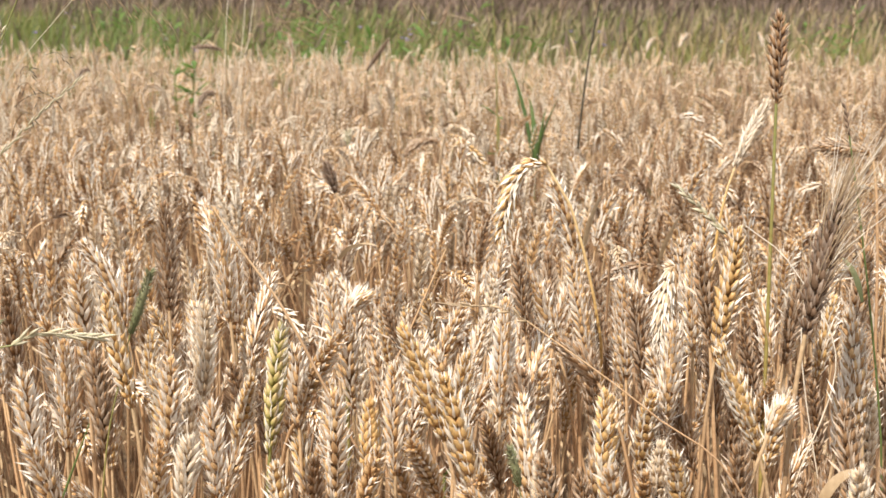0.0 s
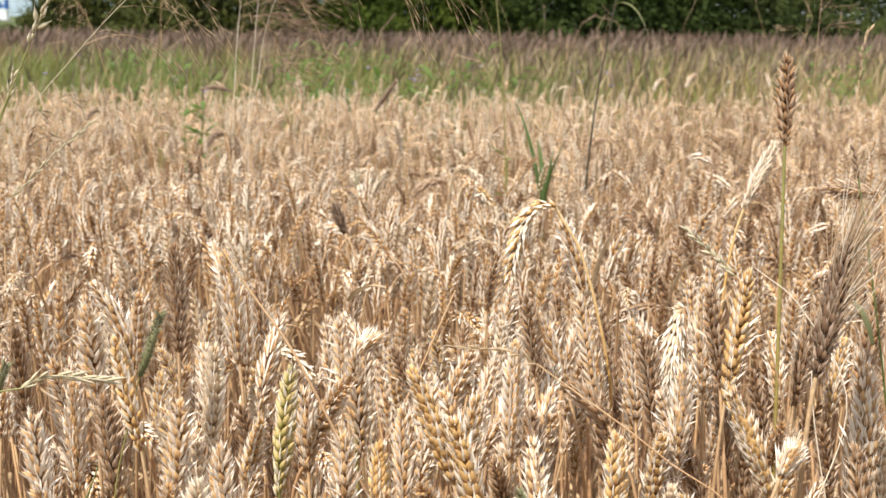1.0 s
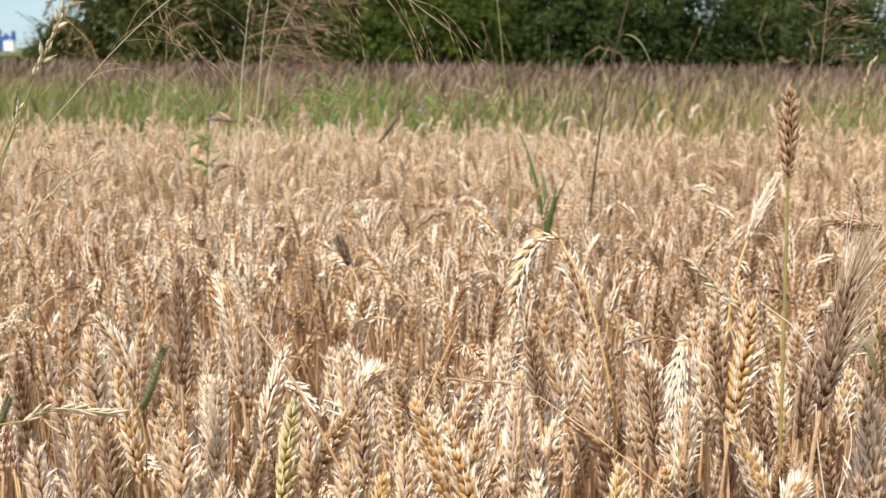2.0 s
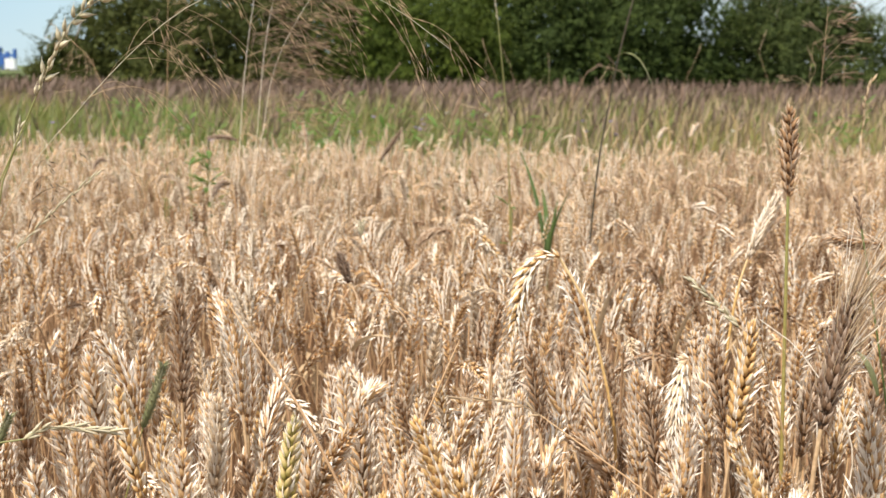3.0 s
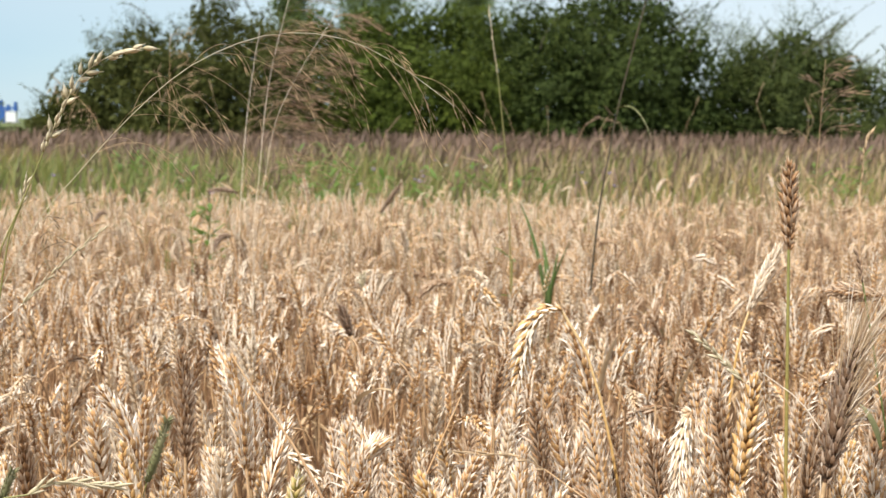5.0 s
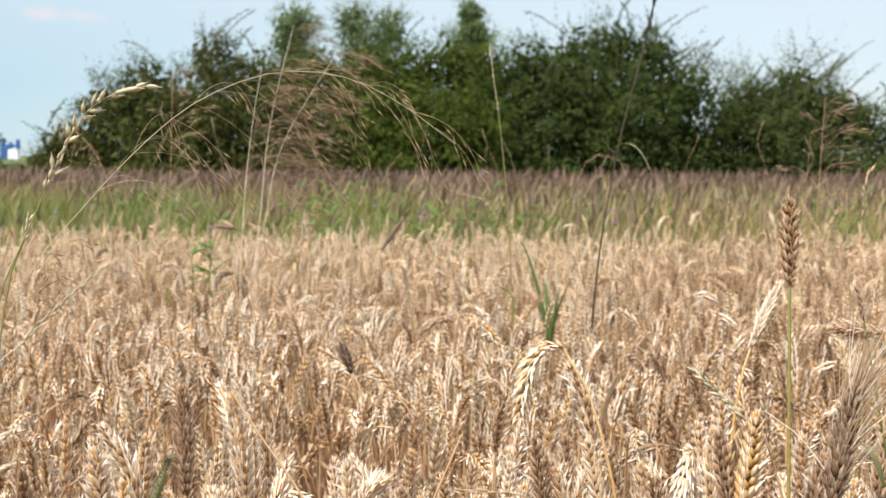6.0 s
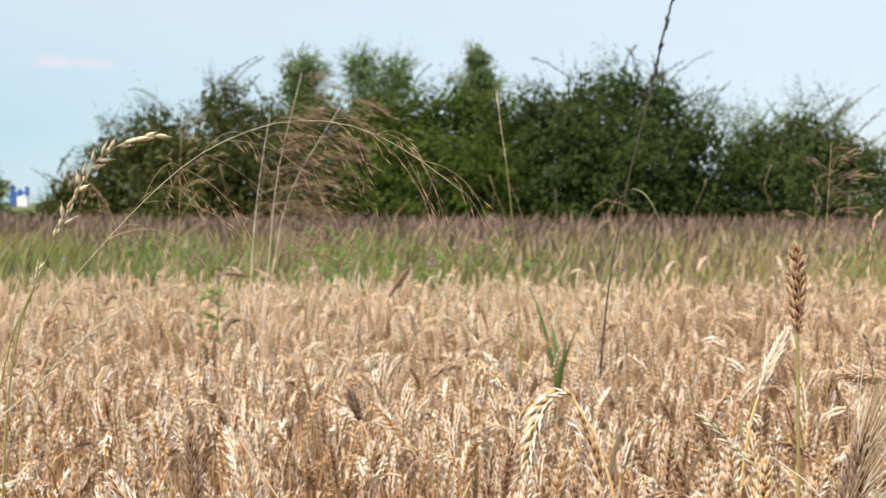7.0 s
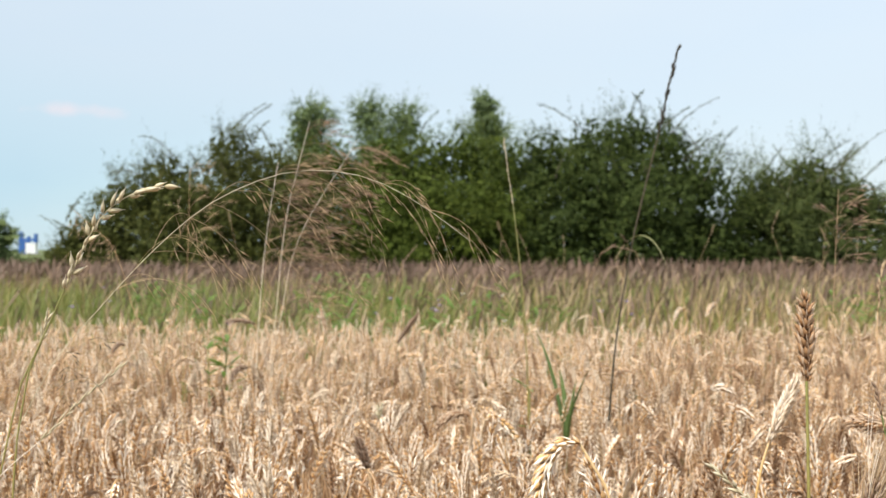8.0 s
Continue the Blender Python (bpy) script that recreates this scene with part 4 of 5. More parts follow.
# ---- single plants that stand out of the rows ----
def hero_wheat(label, neck, tip, over=None, foot=None, ear_mat=EAR, straw_mat=STRAW, seed=1, plump=1.0, thick=1.0, bristles=0, twist=None, shoulder=None, level=0, neat=1.0, via=()):
    """A wheat plant by its ear: where the ear begins and ends; over: the point towards which the ear bows; via: points of the straw, from below."""
    rng = random.Random(seed)
    neck, tip = np.array(neck), np.array(tip)
    over = (neck + tip) / 2 + (0, 0, 0.004) if over is None else np.array(over)
    foot = np.array([neck[0] + (neck[0] - tip[0]) * 0.9, neck[1] + 0.03, 0.0]) if foot is None else np.array([*foot, 0.0])
    t = unit(over - neck)
    low = neck - t * 0.1 if shoulder is None else np.array(shoulder)
    stalk = bezier([foot, foot * 0.5 + low * (0.5, 0.5, 0.62), low, neck], 16) - foot
    if via:
        stalk = spline([foot, *via, neck], 26) - foot
    ear = bezier([neck, over, tip], 12) - foot
    root = wheat_plant(stalk, ear, level, rng, ear_mat, straw_mat, label, thick, False, plump, twist, None, neat)
    root.location = foot
    for k in range(bristles):
        q = ear[1 + k % 9]
        d = unit(unit(tip - neck) + np.array([rng.gauss(0.12, 0.27), rng.gauss(0, 0.25), rng.gauss(0.05, 0.12)]))
        ln = rng.uniform(0.03, 0.07)
        part("awn", mesh_of("awn", tube(bezier([q, q + d * ln * 0.5, q + d * ln + np.array([0.008, 0, 0.004])], 5), [0.0004, 0.00034, 0.00015], 3, 0.5, 0.6, 1.0), (SEED_BROWN, SEED, SEED, EAR_PALE)[k % 4]), root)
    return root


def unit1(v):
    return v / (np.linalg.norm(v) + 1e-9)


def head_soup(curve, n, size, spread, rng, plump=0.35, both=True):
    """Small pointed spikelets set to both sides along a curve."""
    c = np.asarray(curve)
    t, s, b = frames_of(c, rng.uniform(0, 1))
    out = []
    for i in range(n):
        k = i / max(1, n - 1)
        j = min(len(c) - 1, int(k * (len(c) - 1)))
        side = (s[j] if i % 2 else -s[j]) * spread * rng.uniform(0.6, 1.3) + b[j] * rng.uniform(-spread, spread)
        d = unit1(t[j] + side)
        h = lemma(size * rng.uniform(0.8, 1.2), size * plump, 4, 3, size * 0.25, rng.random())
        m = np.array(Vector(d).to_track_quat("Z", "Y").to_matrix())
        out.append((h[0] @ m.T + c[j] + side * size * 0.12, h[1], h[2]))
    return soup(out)


def spike_grass(label, line, head, n, size, spread, stem_mat, head_mat, seed, r0=0.0014, plump=0.35, core=0.0, category="grass"):
    """A grass with one narrow seed head: the stem's control points, then the head's."""
    rng = random.Random(seed)
    foot = np.array([line[0][0], line[0][1], 0.0])
    root = tagged(new("grass_plant"), label, category)
    root.location = foot
    stem = spline(line, 30) - foot
    part("stem", mesh_of("stem", tube(stem, [r0, r0 * 0.85, r0 * 0.45], 5, rng.random()), stem_mat), root)
    hc = spline(head, 30) - foot
    part("seed_head", mesh_of("seed_head", soup([head_soup(hc, n, size, spread, rng, plump), tube(hc, [r0 * 0.45 + core * 0.6, r0 * 0.3 + core, r0 * 0.3 + core * 0.9, r0 * 0.25], 6)]), head_mat), root)
    return root


def panicle_grass(label, line, start, branches, reach, seeds, size, fall, stem_mat, head_mat, seed, r0=0.0011, aside=0.6, lift=0.3, sleek=False):
    """A grass with a loose panicle: thin branches from the upper stem, tipped with hanging spikelets; aside: how far they are blown to +x."""
    rng = random.Random(seed)
    foot = np.array([line[0][0], line[0][1], 0.0])
    root = tagged(new("grass_plant"), label, "grass")
    root.location = foot
    stem = spline(line, 60) - foot
    part("stem", mesh_of("stem", tube(stem, [r0, r0 * 0.8, r0 * 0.3], 5, rng.random()), stem_mat), root)
    t, s, b = frames_of(stem)
    for k in range(branches):
        f = start + (1 - start) * (k + rng.random()) / branches
        j = min(58, int(f * 59))
        p = stem[j]
        ln = reach * rng.uniform(0.45, 1.1) * (1.25 - 0.75 * (f - start) / (1 - start))
        d = unit1(t[j] * 0.8 + s[j] * rng.gauss(0, 0.5) + b[j] * rng.gauss(0, 0.5) + np.array([aside * rng.uniform(0.3, 1), 0, lift]))
        c = bezier([p, p + d * ln * 0.5, p + d * ln * 0.9 + np.array([aside * ln * 0.2, 0, -fall * ln * 0.35]), p + d * ln + np.array([aside * ln * 0.35, 0, -fall * ln])], 14)
        ss = [tube(c, [r0 * 0.36, r0 * 0.28, r0 * 0.2], 3, rng.random(), 0.2, 0.6)]
        for i in range(seeds):
            q = c[min(13, int((0.3 + 0.7 * (i + rng.random()) / seeds) * 13.99))]
            e = unit1(np.array([rng.gauss(aside * 0.6, 0.35), rng.gauss(0, 0.35), -fall + rng.gauss(0, 0.35)]))
            if sleek:
                e = unit1(unit1(c[-1] - c[6]) + np.array([rng.gauss(0, 0.22), rng.gauss(0, 0.25), rng.gauss(0, 0.22)]))
            st = q + e * size * rng.uniform(0.6, 1.6)
            ss.append(tube([q, (q + st) / 2, st], [r0 * 0.13, r0 * 0.12], 3, 0.2))
            m = np.array(Vector(e).to_track_quat("Z", "Y").to_matrix())
            h = lemma(size * rng.uniform(0.8, 1.3), size * (0.11 if sleek else 0.16), 3, 2, 0, rng.random())
            ss.append((h[0] @ m.T + st, h[1], h[2]))
        part("branch", mesh_of("branch", soup(ss), SEED if sleek and k % 5 == 0 else head_mat), root)
    return root


def loose_straw(label, pts, r, mat, seed):
    ob = new("straw", mesh_of("straw", tube(spline(pts, 18), [r, r, r * 0.5], 5, 0.4, 0.6, 1.0), mat))
    return tagged(ob, label, "straw")


def blade_plant(label, foot, blades, mat, category="weed", stem=None, name="grass_plant"):
    """A tuft: each blade by its control points and width."""
    root = tagged(new(name), label, category)
    root.location = foot
    o = np.array(foot)
    if stem:
        part("stem", mesh_of("stem", tube(bezier(stem, 12) - o, [0.0022, 0.0018, 0.001], 5), STRAW_GREEN), root)
    for k, (w, tw, *pts) in enumerate(blades):
        part("leaf", mesh_of("leaf", ribbon(bezier(pts, 12) - o, [w * 0.5, w, w * 0.9, w * 0.6, w * 0.06], tw, 0.1 * (k % 9)), mat), root)
    return root


def leafy_weed(label, foot, height, seed, mat, stems=5, leaves=12, size=0.09, spread=0.16, start=3):
    rng = random.Random(seed)
    root = tagged(new("weed"), label, "weed")
    root.location = foot
    for s in range(stems):
        a = rng.uniform(0, 6.283)
        top = np.array([math.cos(a) * spread, math.sin(a) * spread, height * rng.uniform(0.85, 1.03)])
        line = bezier([(0, 0, 0), top * (0.2, 0.2, 0.5), top], 12)
        part("stem", mesh_of("stem", tube(line, [0.004, 0.002], 5), STRAW_GREEN), root)
        for k in range(leaves):
            p = line[start + k % (12 - start)]
            b = rng.uniform(0, 6.283)
            d = np.array([math.cos(b), math.sin(b), rng.uniform(0.1, 1.0)])
            ln = size * rng.uniform(0.6, 1.25)
            part("leaf", mesh_of("leaf", ribbon(bezier([p, p + d * ln * 0.6, p + d * ln - (0, 0, 0.2 * ln)], 6), [0.05 * ln, 0.26 * ln, 0.22 * ln, 0.02 * ln], b + 1.57, rng.random()), mat), root)
    return root


hero_wheat("golden wheat plant with its heavy ear arched over and hanging", (0.1137, 1.1500, 1.0243), (0.0748, 1.1500, 0.9501), over=(0.0819, 1.1500, 1.0387), foot=(0.1719, 1.1500), ear_mat=EAR_GOLD, straw_mat=STRAW_GOLD, via=((0.1700, 1.15, 0.60), (0.1670, 1.15, 0.8447), (0.1547, 1.15, 0.9214), (0.1355, 1.15, 0.9887)), thick=0.95, plump=1.05, twist=0.1, neat=0.72, seed=101)
hero_wheat("ripe golden wheat plant with a plump full ear", (-0.1520, 1.1000, 0.8974), (-0.1637, 1.1000, 0.9967), seed=102)
hero_wheat("weathered wheat plant with a greyish upright ear", (-0.2116, 1.1500, 0.8945), (-0.2134, 1.1500, 0.9939), ear_mat=EAR_DARK, seed=103)
hero_wheat("golden wheat plant with round kernels showing", (-0.2040, 0.9500, 0.8711), (-0.2218, 0.9500, 0.9597), ear_mat=EAR_GOLD, plump=1.1, neat=0.7, seed=104)
hero_wheat("bleached wheat plant with papery pale husks", (-0.1616, 1.0000, 0.8559), (-0.1565, 1.0000, 0.9415), ear_mat=EAR_PALE, seed=105)
hero_wheat("half-ripe wheat plant with greenish kernels", (-0.1022, 0.9300, 0.8448), (-0.0918, 0.9300, 0.9453), ear_mat=EAR_GREENISH, straw_mat=STRAW_GREEN, plump=1.1, neat=0.7, seed=106)
hero_wheat("small wheat ear turned aside on a green stalk", (-0.0534, 1.0500, 0.9143), (-0.0282, 1.0500, 0.9357), over=(-0.0506, 1.0500, 0.9282), foot=(-0.0440, 1.0500), straw_mat=STRAW_GREEN, shoulder=(-0.0526, 1.0500, 0.8920), seed=107)
hero_wheat("ripe golden wheat plant with a plump full ear", (-0.0630, 1.1200, 0.8502), (-0.0706, 1.1200, 0.9369), seed=108)
hero_wheat("leaning golden wheat plant with plump kernels showing", (0.0223, 0.9000, 0.8633), (-0.0095, 0.9000, 0.9509), ear_mat=EAR_GOLD, plump=1.15, neat=0.7, seed=109)
hero_wheat("leaning golden wheat plant with plump kernels showing", (0.0435, 0.8700, 0.8311), (0.0180, 0.8700, 0.9252), ear_mat=EAR_GOLD, plump=1.15, neat=0.7, seed=110)
hero_wheat("ripe golden wheat plant with a plump full ear", (-0.0519, 0.8600, 0.8334), (-0.0521, 0.8600, 0.9171), seed=111)
hero_wheat("ripe golden wheat plant with a plump full ear", (-0.0284, 0.8700, 0.8311), (-0.0279, 0.8700, 0.9082), ear_mat=EAR_GOLD, plump=1.1, neat=0.7, seed=112)
hero_wheat("ripe golden wheat plant with a plump full ear", (-0.0117, 0.9100, 0.8345), (-0.0130, 0.9100, 0.9216), seed=113)
hero_wheat("pale wheat plant with bristling open husks", (-0.1505, 0.8400, 0.8363), (-0.1431, 0.8400, 0.8917), ear_mat=EAR_PALE, plump=0.9, seed=114)
hero_wheat("ripe golden wheat plant with a plump full ear", (-0.2639, 0.9100, 0.8308), (-0.2713, 0.9100, 0.9166), seed=115)
hero_wheat("ripe golden wheat plant with a plump full ear", (-0.2601, 0.9800, 0.8265), (-0.2594, 0.9800, 0.9182), seed=116)
hero_wheat("brownish wheat plant with a dull weathered ear", (-0.2274, 0.9600, 0.8329), (-0.2336, 0.9600, 0.9151), ear_mat=EAR_DARK, seed=117)
hero_wheat("ripe golden wheat plant with a plump full ear", (-0.1773, 0.9400, 0.8402), (-0.1726, 0.9400, 0.9167), seed=118)
hero_wheat("ripe golden wheat plant with a plump full ear", (-0.1335, 0.8800, 0.8294), (-0.1363, 0.8800, 0.9028), seed=119)
hero_wheat("ripe golden wheat plant with a plump full ear", (-0.0843, 0.9700, 0.8482), (-0.0877, 0.9700, 0.9181), seed=120)
hero_wheat("ripe golden wheat plant with a plump full ear", (0.2299, 1.0700, 0.8818), (0.2270, 1.0700, 0.9748), seed=121)
hero_wheat("bleached wheat plant with a nodding broken ear", (0.2012, 1.0200, 0.9626), (0.1921, 1.0200, 0.8938), over=(0.1966, 1.0200, 0.9679), foot=(0.2158, 1.0200), ear_mat=EAR_PALE, shoulder=(0.2078, 1.0200, 0.9420), seed=122)
hero_wheat("golden wheat plant with round kernels showing", (0.2318, 1.0000, 0.8933), (0.2469, 1.0000, 1.0027), ear_mat=EAR_GOLD, plump=1.15, neat=0.7, seed=123)
hero_wheat("ripe golden wheat plant with a plump full ear", (0.2429, 0.9000, 0.8554), (0.2094, 0.9000, 0.9381), ear_mat=EAR_GOLD, plump=1.1, neat=0.7, seed=124)
hero_wheat("dark bearded wheat plant with long pale awns", (0.2647, 0.8800, 0.9469), (0.2824, 0.8800, 1.0422), foot=(0.2685, 0.8800), ear_mat=EAR_BLACKENED, plump=1.25, thick=1.2, neat=0.6, bristles=190, seed=125)
hero_wheat("grey-brown ear of wheat beside the bearded one", (0.3349, 1.0000, 0.8936), (0.3458, 1.0000, 0.9868), ear_mat=EAR_DARK, seed=126)
hero_wheat("ripe golden wheat plant with a plump full ear", (0.0678, 1.0000, 0.8465), (0.0708, 1.0000, 0.9460), seed=127)
hero_wheat("wheat plant with a greyish violet ear", (0.0844, 0.9300, 0.8443), (0.0756, 0.9300, 0.9129), ear_mat=EAR_DARK, seed=128)
hero_wheat("ripe golden wheat plant with a plump full ear", (0.1328, 0.8800, 0.8289), (0.1309, 0.8800, 0.9116), ear_mat=EAR_GOLD, plump=1.1, neat=0.7, seed=129)
hero_wheat("ripe golden wheat plant with a plump full ear", (0.1840, 1.1200, 0.8424), (0.1768, 1.1200, 0.9356), seed=130)
hero_wheat("ripe golden wheat plant with a plump full ear", (0.1550, 1.1300, 0.8444), (0.1332, 1.1300, 0.9554), seed=131)
hero_wheat("ripe golden wheat plant with a plump full ear", (0.1293, 1.1600, 0.8563), (0.0985, 1.1600, 0.9331), seed=132)
hero_wheat("brown wheat plant leaning far over", (0.1426, 1.0000, 0.8758), (0.1094, 1.0000, 0.9117), ear_mat=EAR_DARK, seed=133)
hero_wheat("tall brown wheat plant standing above the rest on a green stalk", (0.3085, 1.1500, 1.0782), (0.3067, 1.1500, 1.1591), foot=(0.3227, 1.1500), ear_mat=EAR_DARK, straw_mat=STRAW_GREEN, plump=1.05, twist=0.2, neat=0.7, seed=134)
hero_wheat("pale tall wheat plant on an orange straw, leaning", (0.3407, 1.4200, 0.9861), (0.3739, 1.4200, 1.0613), foot=(0.3245, 1.4200), ear_mat=EAR_PALE, straw_mat=STRAW_GOLD, plump=0.85, neat=0.76, seed=135)
hero_wheat("wheat ear lying level across the rows", (0.4424, 1.3000, 1.0175), (0.3830, 1.3000, 1.0234), foot=(0.4764, 1.3000), ear_mat=EAR_DARK, shoulder=(0.4642, 1.3000, 0.9993), seed=136)
hero_wheat("bristling wheat plant with open husks", (0.2382, 0.8600, 0.8826), (0.2519, 0.8600, 0.9083), plump=0.9, seed=137)
hero_wheat("ripe golden wheat plant with a plump full ear", (0.1931, 0.9800, 0.8544), (0.1961, 0.9800, 0.9339), seed=138)
hero_wheat("dark wheat plant stooping behind the outer row", (0.1754, 0.9700, 0.8798), (0.1866, 0.9700, 0.8130), over=(0.1769, 0.9700, 0.8952), ear_mat=EAR_DARK, seed=139)
hero_wheat("wheat plant with an arched ear above the stand", (0.0639, 2.6000, 0.8963), (0.1358, 2.6000, 0.8276), over=(0.0988, 2.6000, 0.9202), foot=(0.0269, 2.6000), ear_mat=EAR_PALE, straw_mat=SEED, shoulder=(0.0378, 2.6000, 0.8276), plump=1.15, thick=1.5, level=1, neat=0.7, seed=140)
hero_wheat("wheat plant with an arched ear above the stand", (0.0739, 2.5000, 0.8761), (0.1441, 2.5000, 0.8206), over=(0.0970, 2.5000, 0.8971), foot=(0.0341, 2.5000), ear_mat=EAR_GOLD, straw_mat=SEED, shoulder=(0.0530, 2.5000, 0.8258), plump=1.15, thick=1.5, level=1, neat=0.7, seed=141)
hero_wheat("brown wheat ear bowed to one side", (0.0497, 2.6500, 0.8640), (-0.0214, 2.6500, 0.8329), over=(0.0086, 2.6500, 0.8795), foot=(0.0641, 2.6500), ear_mat=EAR_DARK, shoulder=(0.0652, 2.6500, 0.8373), level=1, seed=142)
hero_wheat("wheat ear standing high at the field edge", (0.0994, 5.6000, 0.9715), (0.1508, 5.6000, 1.0956), ear_mat=EAR_DARK, level=1, seed=143)
hero_wheat("leaning wheat ear above the stand", (-0.1425, 4.1000, 0.9051), (-0.0722, 4.1000, 1.0046), ear_mat=EAR_BLACKENED, level=1, seed=144)
hero_wheat("upright wheat ear above the stand", (-0.3758, 4.3000, 0.9200), (-0.3956, 4.3000, 1.0171), level=1, seed=145)
hero_wheat("dark wheat ear bowed level above the stand", (-0.6144, 4.4000, 0.9468), (-0.7211, 4.4000, 0.9505), over=(-0.6641, 4.4000, 0.9689), foot=(-0.5905, 4.4000), ear_mat=EAR_BLACKENED, shoulder=(-0.5960, 4.4000, 0.9210), level=1, seed=146)
hero_wheat("dark wheat ear hanging over the stand", (-0.4787, 3.3000, 0.9001), (-0.5229, 3.3000, 0.8641), over=(-0.5091, 3.3000, 0.9166), foot=(-0.4511, 3.3000), ear_mat=EAR_BLACKENED, shoulder=(-0.4566, 3.3000, 0.8835), level=1, seed=147)
hero_wheat("dark wheat ear nodding over the stand", (-1.0844, 4.6000, 0.8626), (-1.1306, 4.6000, 0.8319), over=(-1.1152, 4.6000, 0.8819), foot=(-1.0594, 4.6000), ear_mat=EAR_BLACKENED, shoulder=(-1.0652, 4.6000, 0.8434), level=1, seed=148)
hero_wheat("pale wheat ear hooked over at the field edge", (1.0887, 5.4000, 0.9726), (1.0480, 5.4000, 0.9184), over=(1.0616, 5.4000, 0.9816), foot=(1.1202, 5.4000), shoulder=(1.1112, 5.4000, 0.9229), level=1, seed=149)
hero_wheat("pale wheat ear hooked over at the field edge", (1.3549, 5.4000, 0.9771), (1.3820, 5.4000, 0.9229), over=(1.3730, 5.4000, 0.9861), foot=(1.3865, 5.4000), shoulder=(1.3188, 5.4000, 0.9275), level=1, seed=150)
hero_wheat("pale wheat ear hooked over at the field edge", (0.9600, 5.4000, 0.9545), (0.9194, 5.4000, 0.9004), over=(0.9329, 5.4000, 0.9636), foot=(0.9916, 5.4000), shoulder=(0.9826, 5.4000, 0.9049), level=1, seed=151)
hero_wheat("curved dark wheat ear over the stand", (-0.1161, 2.0000, 0.8650), (-0.1328, 2.0000, 0.9154), ear_mat=EAR_BLACKENED, seed=152)
spike_grass("pale brome grass with a drooping seed head", ((-0.3812, 0.9700, 0.4403), (-0.3453, 0.9700, 0.8880), (-0.3151, 0.9700, 1.0725), (-0.2941, 0.9700, 1.1257), (-0.2778, 0.9700, 1.1631)), ((-0.2778, 0.9700, 1.1631), (-0.2655, 0.9700, 1.1897), (-0.2509, 0.9700, 1.2153), (-0.2305, 0.9700, 1.2306), (-0.2056, 0.9700, 1.2371)), 26, 0.0095, 0.65, STRAW_GREEN, SEED_PALE, 301, r0=0.0012, plump=0.42)
panicle_grass("arching dry grass with a wide loose panicle", ((-0.4438, 1.0000, 0.3689), (-0.3900, 1.0000, 0.8788), (-0.3119, 1.0000, 1.0754), (-0.2557, 1.0000, 1.1525), (-0.1924, 1.0000, 1.2150), (-0.1424, 1.0000, 1.2424), (-0.1010, 1.0000, 1.2505), (-0.0597, 1.0000, 1.2446), (-0.0223, 1.0000, 1.2260), (0.0169, 1.0000, 1.1974)), 0.715, 24, 0.085, 7, 0.0085, 0.95, SEED_PALE, SEED, 302, r0=0.0005, aside=0.4, lift=-0.1, sleek=True)
spike_grass("thin bleached grass stem slanting upward", ((-0.5225, 0.9200, 0.3893), (-0.4016, 0.9200, 0.9234), (-0.3201, 0.9200, 1.0234), (-0.2804, 0.9200, 1.0597)), ((-0.2804, 0.9200, 1.0597), (-0.2526, 0.9200, 1.0872), (-0.2259, 0.9200, 1.1098)), 16, 0.0085, 0.18, EAR_PALE, SEED_PALE, 303, r0=0.0006, plump=0.16)
panicle_grass("fine dry grass with small hanging spikelets", ((-0.3651, 1.0500, 0.3790), (-0.3272, 1.0500, 0.9097), (-0.3098, 1.0500, 1.0633), (-0.2976, 1.0500, 1.1121), (-0.2689, 1.0500, 1.1210)), 0.88, 5, 0.035, 4, 0.006, 0.6, STRAW, SEED_DARK, 304, r0=0.0007)
spike_grass("grey-green grass head on a green stem", ((-0.3525, 1.0000, 0.4172), (-0.3276, 1.0000, 0.9663), (-0.3158, 1.0000, 1.0860), (-0.3040, 1.0000, 1.1218)), ((-0.3040, 1.0000, 1.1218), (-0.3012, 1.0000, 1.1322), (-0.2993, 1.0000, 1.1406)), 9, 0.007, 0.3, STRAW_GREEN, SEED_PALE, 305)
spike_grass("green foxtail with a dense furry head", ((-0.2577, 0.9500, 0.4129), (-0.2292, 0.9500, 0.7934), (-0.2108, 0.9500, 0.8976), (-0.2032, 0.9500, 0.9273)), ((-0.2032, 0.9500, 0.9273), (-0.1965, 0.9500, 0.9461), (-0.1876, 0.9500, 0.9731)), 190, 0.0046, 0.8, STRAW_GREEN, SEED_GREEN, 306, r0=0.0011, plump=0.3, core=0.0026)
spike_grass("green foxtail with a dense furry head", ((-0.3606, 1.0000, 0.4207), (-0.3373, 1.0000, 0.8081), (-0.3300, 1.0000, 0.8713), (-0.3236, 1.0000, 0.8980)), ((-0.3236, 1.0000, 0.8980), (-0.3197, 1.0000, 0.9091), (-0.3140, 1.0000, 0.9224)), 150, 0.0046, 0.8, STRAW_GREEN, SEED_GREEN, 307, r0=0.0011, plump=0.3, core=0.0026)
spike_grass("green foxtail with a dense furry head", ((0.0963, 0.8600, 0.4832), (0.0841, 0.8600, 0.7482), (0.0747, 0.8600, 0.8303), (0.0717, 0.8600, 0.8464)), ((0.0717, 0.8600, 0.8464), (0.0692, 0.8600, 0.8584), (0.0655, 0.8600, 0.8723)), 150, 0.0046, 0.8, STRAW_GREEN, SEED_GREEN, 308, r0=0.0011, plump=0.3, core=0.0026)
